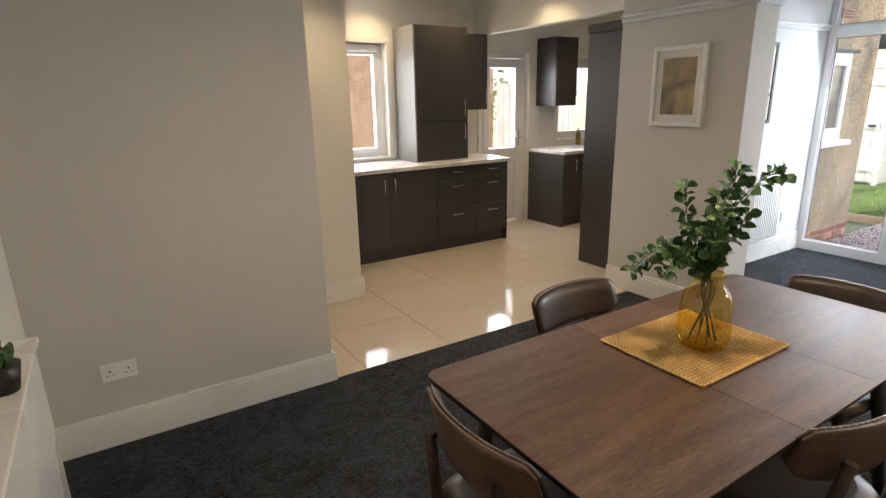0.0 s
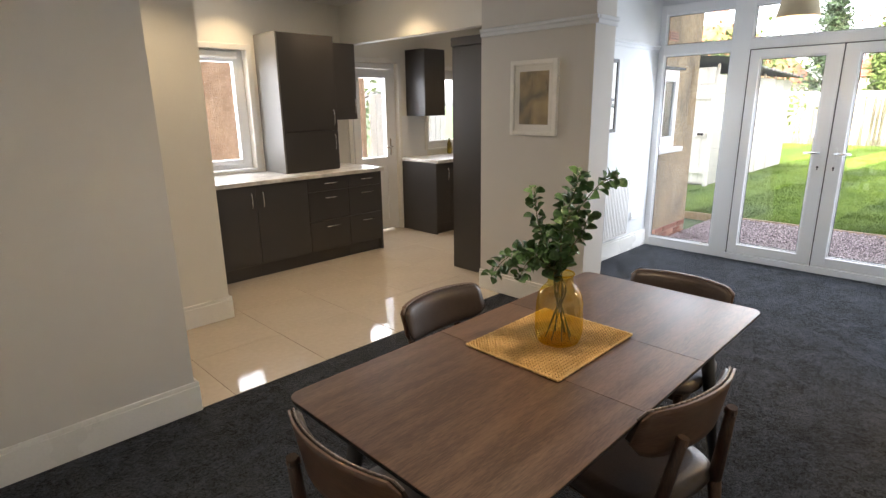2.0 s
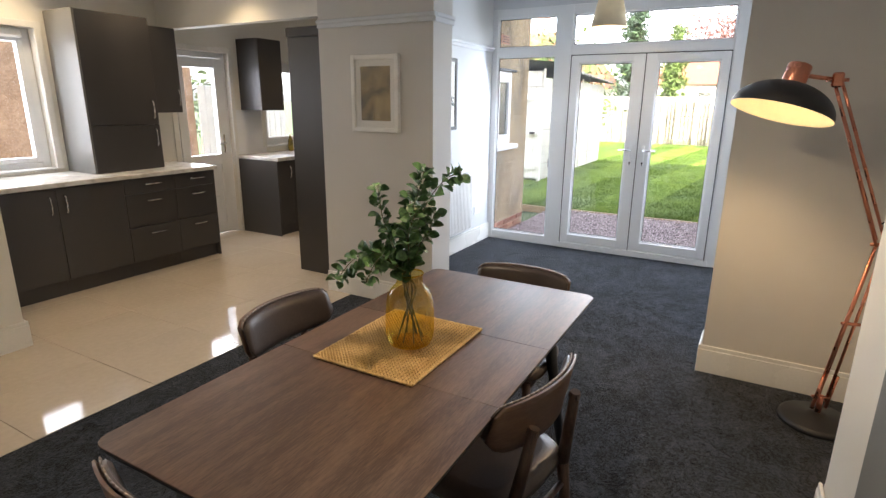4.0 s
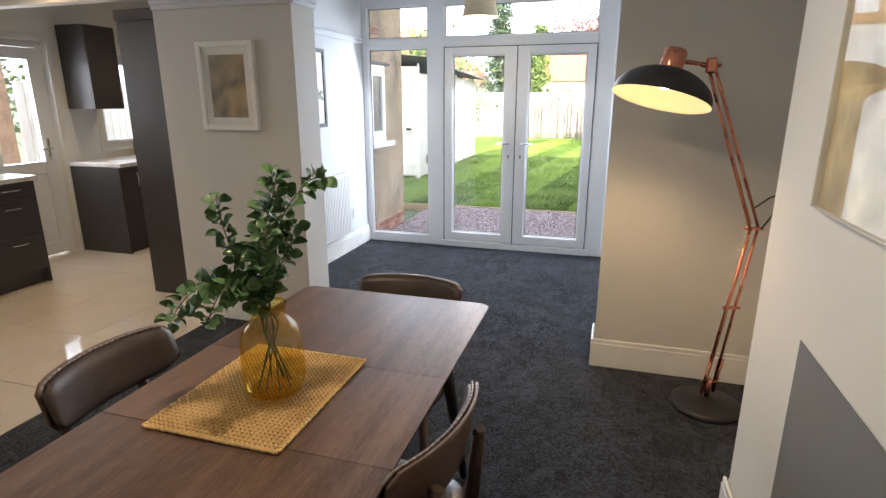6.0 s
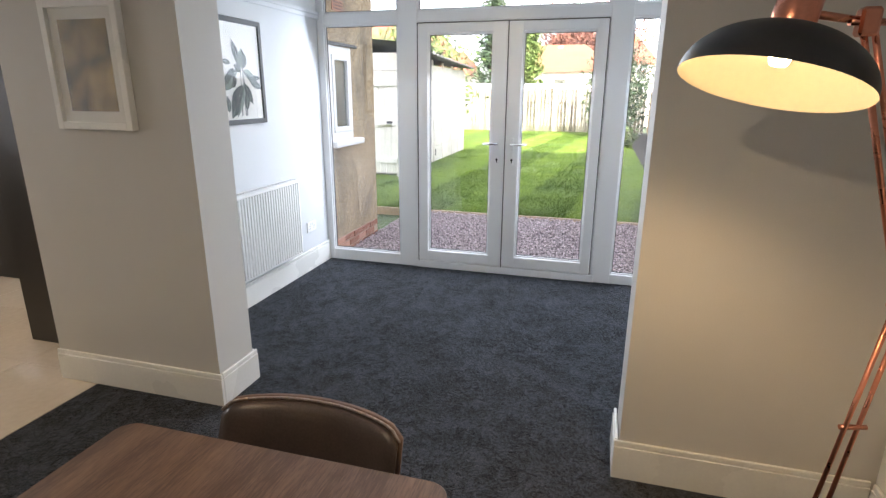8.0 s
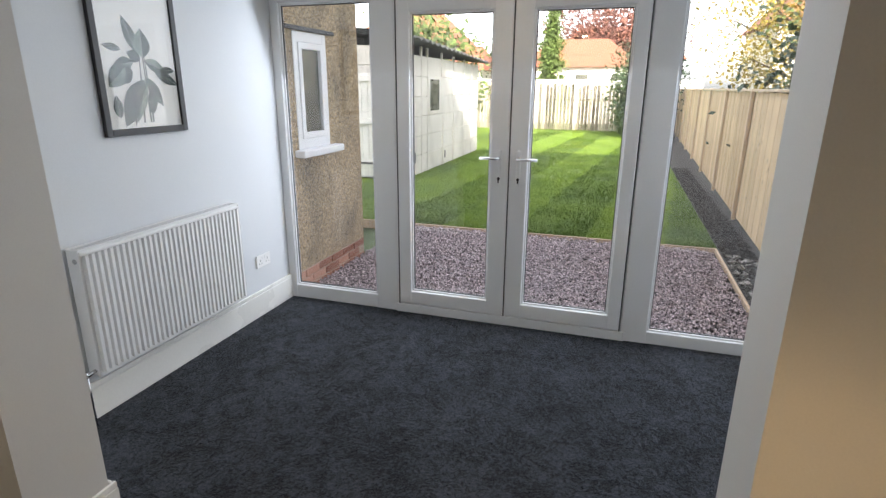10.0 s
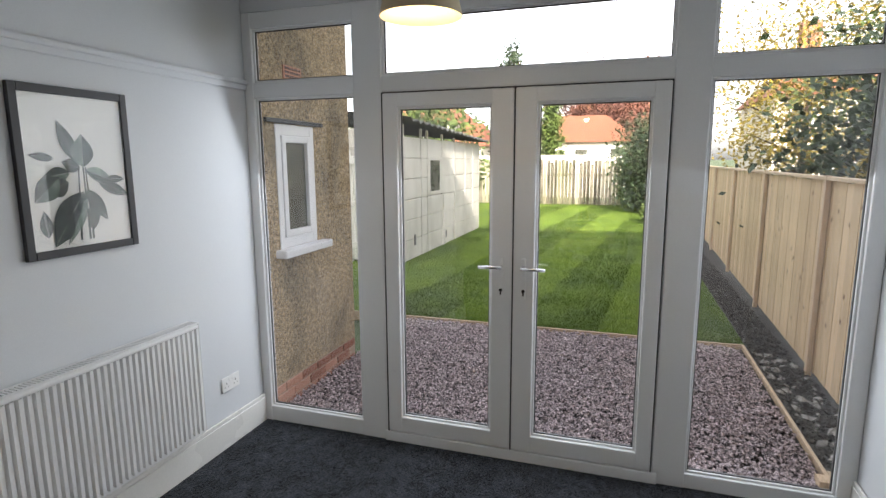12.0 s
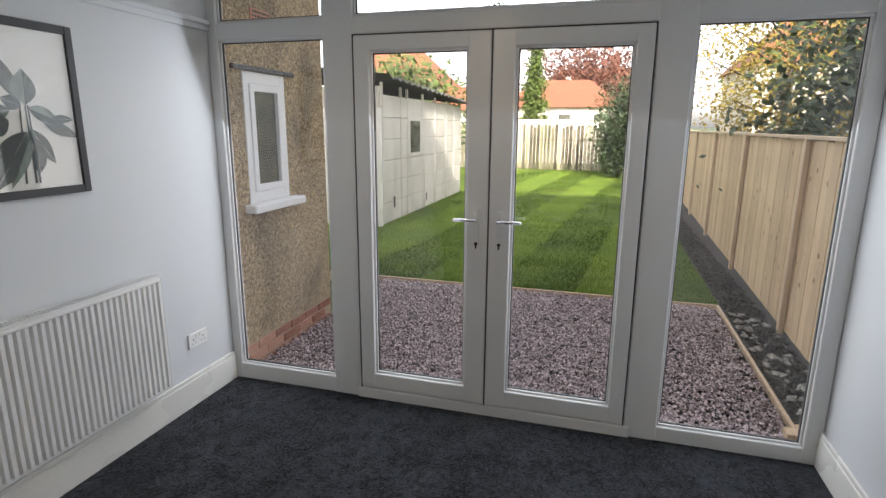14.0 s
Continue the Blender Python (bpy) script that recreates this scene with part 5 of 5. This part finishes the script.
# outside skin of the kitchen wing with its side window
holed("wall_wing_render", (6.52, 8.1, 3.782, 3.94, 0.02, 6.0), "x", [(7.0, 7.5, 1.02, 1.92)], "dash", "brown pebble-dashed outside wall")
block("wall_wing_corner", (8.051, 8.1, 3.94, 6.6, -0.15, 6.0), "dash", label="brown pebble-dashed return wall", category="wall", kind="structure")
wing_base = block("wall_wing_base", (6.52, 8.095, 3.782, 3.815, GZ - 0.06, 0.02), "mortar", label="brick base course under the render", category="wall", kind="structure")
wc = tagged(new("window_wing"), "white uPVC obscured window in the rendered wing", "window", kind="structure")
frame_bars("frame", [(7.0, 7.06, 3.775, 3.835, 1.02, 1.92), (7.44, 7.5, 3.775, 3.835, 1.02, 1.92), (7.05, 7.45, 3.777, 3.833, 1.02, 1.1), (7.05, 7.45, 3.777, 3.833, 1.84, 1.92)], wc)
frame_bars("sash", [(7.06, 7.11, 3.765, 3.815, 1.1, 1.84), (7.39, 7.44, 3.765, 3.815, 1.1, 1.84), (7.1, 7.4, 3.767, 3.813, 1.1, 1.15), (7.1, 7.4, 3.767, 3.813, 1.79, 1.84)], wc)
block("pane", (7.1, 7.4, 3.795, 3.803, 1.14, 1.8), "glass_dark", wc)
block("sill", (6.94, 7.6, 3.69, 3.79, 0.96, 1.02), "upvc", wc, 0.012, seg=2)
block("lintel_strip", (6.88, 7.62, 3.755, 3.79, 1.925, 1.955), "roofing", wc, 0.004)
vent = tagged(new("air_brick"), "red clay air brick set in the render", "vent")
bm = bmesh.new()
box(bm, 7.13, 7.36, 3.772, 3.79, 2.24, 2.34, 0.003)
done("brick", bm, "brick", vent)
bm = bmesh.new()
for i in range(7):
    for j in range(3):
        box(bm, 7.15 + i * 0.029, 7.166 + i * 0.029, 3.769, 3.7735, 2.255 + j * 0.028, 2.271 + j * 0.028)
done("holes", bm, "socket_hole", vent)

# the house above, unseen, stretched south and west to shade near garden and passage
block("wall_upper_house", (-7.0, 6.5, -9.0, 6.5, TOP + 0.16, 6.6), "dash", label="pebble-dashed upper storey of the house", category="wall", kind="structure")
block("roof_house", (-7.4, 6.85, -9.4, 7.0, 6.6, 6.8), "redroof", label="overhanging eaves of the house roof", category="roof", kind="structure")
block("roof_wing", (6.5, 8.3, 3.6, 6.8, 6.0, 6.12), "redroof", label="roof of the kitchen wing", category="roof", kind="structure")
block("roof_bay", (6.5, 6.66, 0.05, 3.78, TOP, TOP + 0.16), "upvc", label="fascia board over the garden doors", category="roof", kind="structure")

# added mass out of view: keeps sun from coming round the south end
block("wall_adjoining_house", (-7.0, 6.5, -9.0, -0.32, GZ, TOP + 0.155), "dash", label="unseen pebble-dashed block added beside the house to stop the sun", category="wall", kind="structure")

# neighbour's wall, gate and planting beyond the kitchen windows
block("wall_neighbour", (0.5, 6.25, 8.4, 8.7, GZ, 5.0), "neighbour", label="brown rendered neighbouring wall", category="wall", kind="structure")
gate = tagged(new("side_fence"), "white painted board side gate", "gate")
for k in range(14):
    block("board", (6.27 + k * 0.125, 6.385 + k * 0.125, 8.3, 8.325, GZ, 1.75), "gloss", gate, 0.003)


# boarded side gate between the wing and the shed
garden_gate = tagged(new("garden_gate"), "white painted ledged board gate beside the shed", "gate")
for k in range(16):
    block("board", (12.42, 12.44, 5.12 + k * 0.125, 5.237 + k * 0.125, GZ + 0.05, 1.75), "gloss", garden_gate, 0.003)
for z in (0.1, 0.85, 1.6):
    block("rail", (12.385, 12.419, 5.14, 7.1, z, z + 0.1), "gloss", garden_gate, 0.004)
for y in (5.1, 6.1, 7.12):
    block("post", (12.38, 12.46, y - 0.05, y + 0.018, GZ - 0.05, 1.85), "gloss", garden_gate, 0.006)
block("hinge", (12.372, 12.384, 5.62, 5.9, 0.13, 0.165), "matt_black", garden_gate, 0.002)
block("latch", (12.372, 12.384, 5.2, 5.32, 0.88, 0.93), "matt_black", garden_gate, 0.002)


# shed of painted concrete panels
def shed():
    e = tagged(new("garden_shed"), "white painted concrete-panel garden shed with a sloping roof", "shed")
    x0, x1, y0, y1 = 12.55, 17.9, 5.08, 8.2
    top = lambda x: 2.3 - 0.2 * (x - x0) / (x1 - x0)
    bm = bmesh.new()
    box(bm, x0 + 0.03, x1 - 0.03, y0 + 0.03, y1, GZ, 2.08, 0)
    done("core", bm, "concrete", e)
    cols = [x0, 13.45, 13.8, 14.72, 15.6, 16.5, 17.2, x1]
    for i, (a, b) in enumerate(zip(cols, cols[1:])):
        z = GZ
        while z < 2.0:
            z1 = min(z + 0.37, top((a + b) / 2))
            if not (abs(a - 13.8) < 0.01 and z > 0.9 and z < 1.5):
                block("panel", (a + 0.012, b - 0.012, y0, y0 + 0.035, z + 0.004, z1 - 0.006), "concrete", e, 0.01)
            z = z + 0.37
        block("post", (a - 0.03, a + 0.03, y0 - 0.012, y0 + 0.03, GZ, top(a) - 0.02), "concrete", e, 0.006)
    for k in range(7):
        block("panel", (x0 - 0.005, x0 + 0.03, y0 + 0.05, y1, GZ + k * 0.34, GZ + k * 0.34 + 0.33), "concrete", e, 0.01)
    block("window_frame", (13.83, 14.7, y0 - 0.015, y0 + 0.02, 0.98, 1.72), "concrete", e, 0.006)
    block("window_pane", (13.93, 14.5, y0 - 0.02, y0 - 0.01, 1.05, 1.66), "glass_dark", e)
    frame_bars("door_trim", [(14.76, 14.8, y0 - 0.03, y0 + 0.0, GZ, 0.95), (15.55, 15.59, y0 - 0.03, y0 + 0.0, GZ, 0.95)], e, "concrete", 0.004)
    frame_bars("hinge", [(14.84, 14.9, y0 - 0.04, y0 - 0.03, 0.0, 0.16), (13.0, 13.05, y0 - 0.03, y0 - 0.012, 0.1, 0.3)], e, "roofing", 0.003)
    bm = bmesh.new()
    n = 48
    lo = []
    for i in range(n + 1):
        x = x0 - 0.15 + (x1 - x0 + 0.3) * i / n
        z = top(x) + 0.03 + 0.025 * math.cos(i * 2.4)
        lo.append([bm.verts.new((x, y, z + dz + dy)) for y, dz, dy in ((y0 - 0.22, 0.0, 0.0), (y0 - 0.22, 0.03, 0.0), (y1, 0.03, 0.35), (y1, 0.0, 0.35))])
    for p, q in zip(lo, lo[1:]):
        for k in range(4):
            bm.faces.new((p[k], p[(k + 1) % 4], q[(k + 1) % 4], q[k]))
    done("roof", bm, "roofing", e)


shed()


def leafy(name, at, height, spread, leaves, mat, label, category="tree", trunk=0.12, seed=1, low=0.25, size=0.16, cone=False):
    """A tapered trunk with limbs, and a crown of many small leaf clumps gathered round the limb ends."""
    r = random.Random(seed)
    e = tagged(new(name), label, category)
    e.matrix_basis = pose(*at)
    bm = bmesh.new()
    tips = []
    tube(bm, (0, 0, 0), (0.05 * height * r.uniform(-0.5, 0.5), 0, height * 0.75), trunk, trunk * 0.35, 9)
    for k in range(22):
        f = low + (0.92 - low) * (k + 0.5) / 22
        a = k * 2.4 + r.uniform(-0.4, 0.4)
        reach = spread * (1.08 - f if cone else math.sin(math.pi * min(0.95, max(0.1, (f - low) / (1.02 - low)))) ** 0.6) * r.uniform(0.65, 1.1)
        p0 = Vector((0, 0, height * f * 0.75))
        p1 = Vector((math.cos(a) * reach, math.sin(a) * reach, height * (f + (0.02 if cone else 0.06) * r.uniform(0, 1))))
        tube(bm, p0, p1, trunk * 0.3, trunk * 0.08, 6)
        tips += [p1, p0.lerp(p1, 0.62)]
    tips.append(Vector((0, 0, height * 0.96)))
    done("trunk", bm, "bark", e)
    vs, fs = [], []
    for k in range(leaves):
        c = tips[r.randrange(len(tips))]
        g = spread * (0.2 if cone else 0.26)
        p = c + Vector((r.gauss(0, g), r.gauss(0, g), r.gauss(0, g * 0.8)))
        if p.z < 0.02:
            p.z = r.uniform(0.02, 0.4)
        d = Vector((r.uniform(-1, 1), r.uniform(-1, 1), r.uniform(-0.7, 0.7))).normalized()
        s = d.orthogonal().normalized()
        h = size * r.uniform(0.5, 1.3)
        b = len(vs)
        vs += [p, p + d * h * 0.5 + s * h * 0.3, p + d * h, p + d * h * 0.5 - s * h * 0.3]
        fs.append((b, b + 1, b + 2, b + 3))
    me = bpy.data.meshes.new("leaves")
    me.from_pydata(vs, [], fs)
    me.materials.append(M[mat])
    o = new("leaves", me)
    o.parent = e
    tagged(o, kind="stuff")
    return e


leafy("shrub", (23.5, 0.7, GZ), 3.2, 1.0, 5200, "foliage_dark", "dense dark evergreen shrub in the garden corner", "shrub", 0.06, 2, 0.05, 0.13)
leafy("shrub", (25.0, 1.0, GZ), 2.6, 0.8, 3000, "foliage", "leafy green shrub by the rear fence", "shrub", 0.05, 12, 0.05, 0.12)
leafy("shrub", (20.2, 0.55, GZ), 0.55, 0.35, 500, "foliage", "low green leafy border plant", "shrub", 0.02, 13, 0.05, 0.12)
leafy("golden_tree", (21.0, -3.2, GZ), 6.0, 2.2, 11000, "foliage_yellow", "golden-leaved tree beyond the side fence", "tree", 0.14, 3, 0.2, 0.12)
leafy("tree", (16.0, -4.0, GZ), 5.2, 2.0, 10000, "foliage", "green garden tree beyond the side fence", "tree", 0.14, 5, 0.15, 0.11)
leafy("hedge_tree", (12.5, -2.8, GZ), 3.6, 1.7, 13000, "foliage_dark", "dark hedge shrub behind the side fence", "shrub", 0.08, 6, 0.05, 0.14)
leafy("golden_shrub", (10.6, -1.5, GZ), 1.95, 0.6, 3000, "foliage_yellow", "golden shrub behind the side fence", "shrub", 0.05, 16, 0.1, 0.07)
leafy("hedge", (20.2, 7.6, GZ), 3.5, 1.7, 7000, "foliage", "bright green hedge behind the shed", "hedge", 0.1, 7, 0.1, 0.2)
leafy("conifer", (38.0, 8.2, GZ), 9.0, 1.3, 6000, "foliage_dark", "tall dark conifer beyond the rear fence", "tree", 0.16, 8, 0.05, 0.24, True)
leafy("conifer", (37.0, 5.6, GZ), 6.2, 0.9, 5000, "foliage", "green conifer beyond the rear fence", "tree", 0.14, 9, 0.05, 0.22, True)
leafy("copper_tree", (58.0, 3.5, GZ), 9.5, 5.2, 9000, "foliage_red", "copper-leaved tree behind the far bungalow", "tree", 0.3, 10, 0.2, 0.36)
leafy("kitchen_tree", (7.8, 12.0, GZ), 5.0, 1.8, 3500, "foliage", "green tree beyond the side passage", "tree", 0.12, 11, 0.2, 0.17)


def far_house(name, x, y0, y1, eave, ridge, depth, label, chimney=None):
    e = tagged(new(name), label, "house")
    block("wall", (x, x + depth, y0 + 0.3, y1 - 0.3, GZ, eave), "render_far", e)
    bm = bmesh.new()
    hip = min(2.6, (y1 - y0) * 0.3)
    b = [bm.verts.new(p) for p in ((x - 0.4, y0, eave), (x + depth + 0.4, y0, eave), (x + depth + 0.4, y1, eave), (x - 0.4, y1, eave))]
    r = [bm.verts.new(p) for p in ((x + depth / 2, y0 + hip, ridge), (x + depth / 2, y1 - hip, ridge))]
    for f in ((b[0], b[3], r[1], r[0]), (b[1], b[0], r[0]), (b[2], b[1], r[0], r[1]), (b[3], b[2], r[1]), (b[3], b[0], b[1], b[2])):
        bm.faces.new(f)
    done("roof", bm, "redroof", e)
    wy = y0 + 1.2
    while wy + 1.0 < y1 - 0.8:
        z0 = max(0.9, eave - 1.5)
        w = block("window", (x - 0.03, x + 0.02, wy, wy + 1.0, z0, z0 + 1.1), "upvc", e)
        block("pane", (x - 0.05, x - 0.03, wy + 0.08, wy + 0.92, z0 + 0.08, z0 + 1.02), "glass_dark", w)
        wy += 2.4
    if chimney:
        block("chimney", (x + depth / 2 - 0.4, x + depth / 2 + 0.4, chimney, chimney + 0.9, ridge - 0.6, ridge + 1.3), "brick", e)
    return e


far_house("bungalow", 44.0, 0.2, 9.2, 2.9, 5.0, 7.0, "cream rendered bungalow with an orange tiled roof")
far_house("house", 46.0, 14.0, 24.0, 4.6, 7.6, 8.0, "cream house with an orange hipped roof", 18.0)
far_house("house", 40.0, 10.2, 13.6, 2.6, 4.3, 6.0, "small outbuilding house with an orange tiled roof")
far_house("house", 34.0, -13.0, -5.0, 4.6, 7.4, 8.0, "house with an orange tiled roof beyond the side fence", -8.0)
far_house("house", 62.0, -4.0, 9.0, 4.2, 7.6, 8.0, "distant house with an orange tiled roof and chimney", 0.5)
block("rear_wall", (31.0, 31.2, -2.0, 16.0, GZ, 1.9), "render_far", label="low white wall beyond the rear fence", category="wall", kind="structure")

# ---- floor tiles and base bricks ----
tile_meshes = []
bm = bmesh.new()
box(bm, 0.0015, 0.5985, 0.0015, 0.5985, -0.006, 0.0, 0.0012)
tme = bpy.data.meshes.new("tile")
bm.to_mesh(tme)
bm.free()
tme.materials.append(M["tile"])
for i in range(14):
    for j in range(5):
        x, y = -0.1 + i * 0.6, 3.705 + j * 0.6
        if x > 7.2 or (j == 0 and x > 5.85):
            continue
        o = new("tile", tme)
        o.parent = kitchen_floor
        o.matrix_basis = pose(x, y, 0, rnd.uniform(-0.05, 0.05), rnd.uniform(-0.05, 0.05), 0)
bm = bmesh.new()
box(bm, 0, 0.213, 0, 0.03, 0, 0.063, 0.004)
bme = bpy.data.meshes.new("brick")
bm.to_mesh(bme)
bm.free()
bme.materials.append(M["brick"])
for j in range(3):
    for i in range(7):
        x = 6.53 + i * 0.223 + (0.11 if j % 2 else 0)
        if x + 0.213 < 8.1:
            o = new("brick", bme)
            o.parent = wing_base
            o.matrix_basis = pose(x, 3.772 + 0.004 * ((i + j) % 2), GZ - 0.05 + j * 0.073)
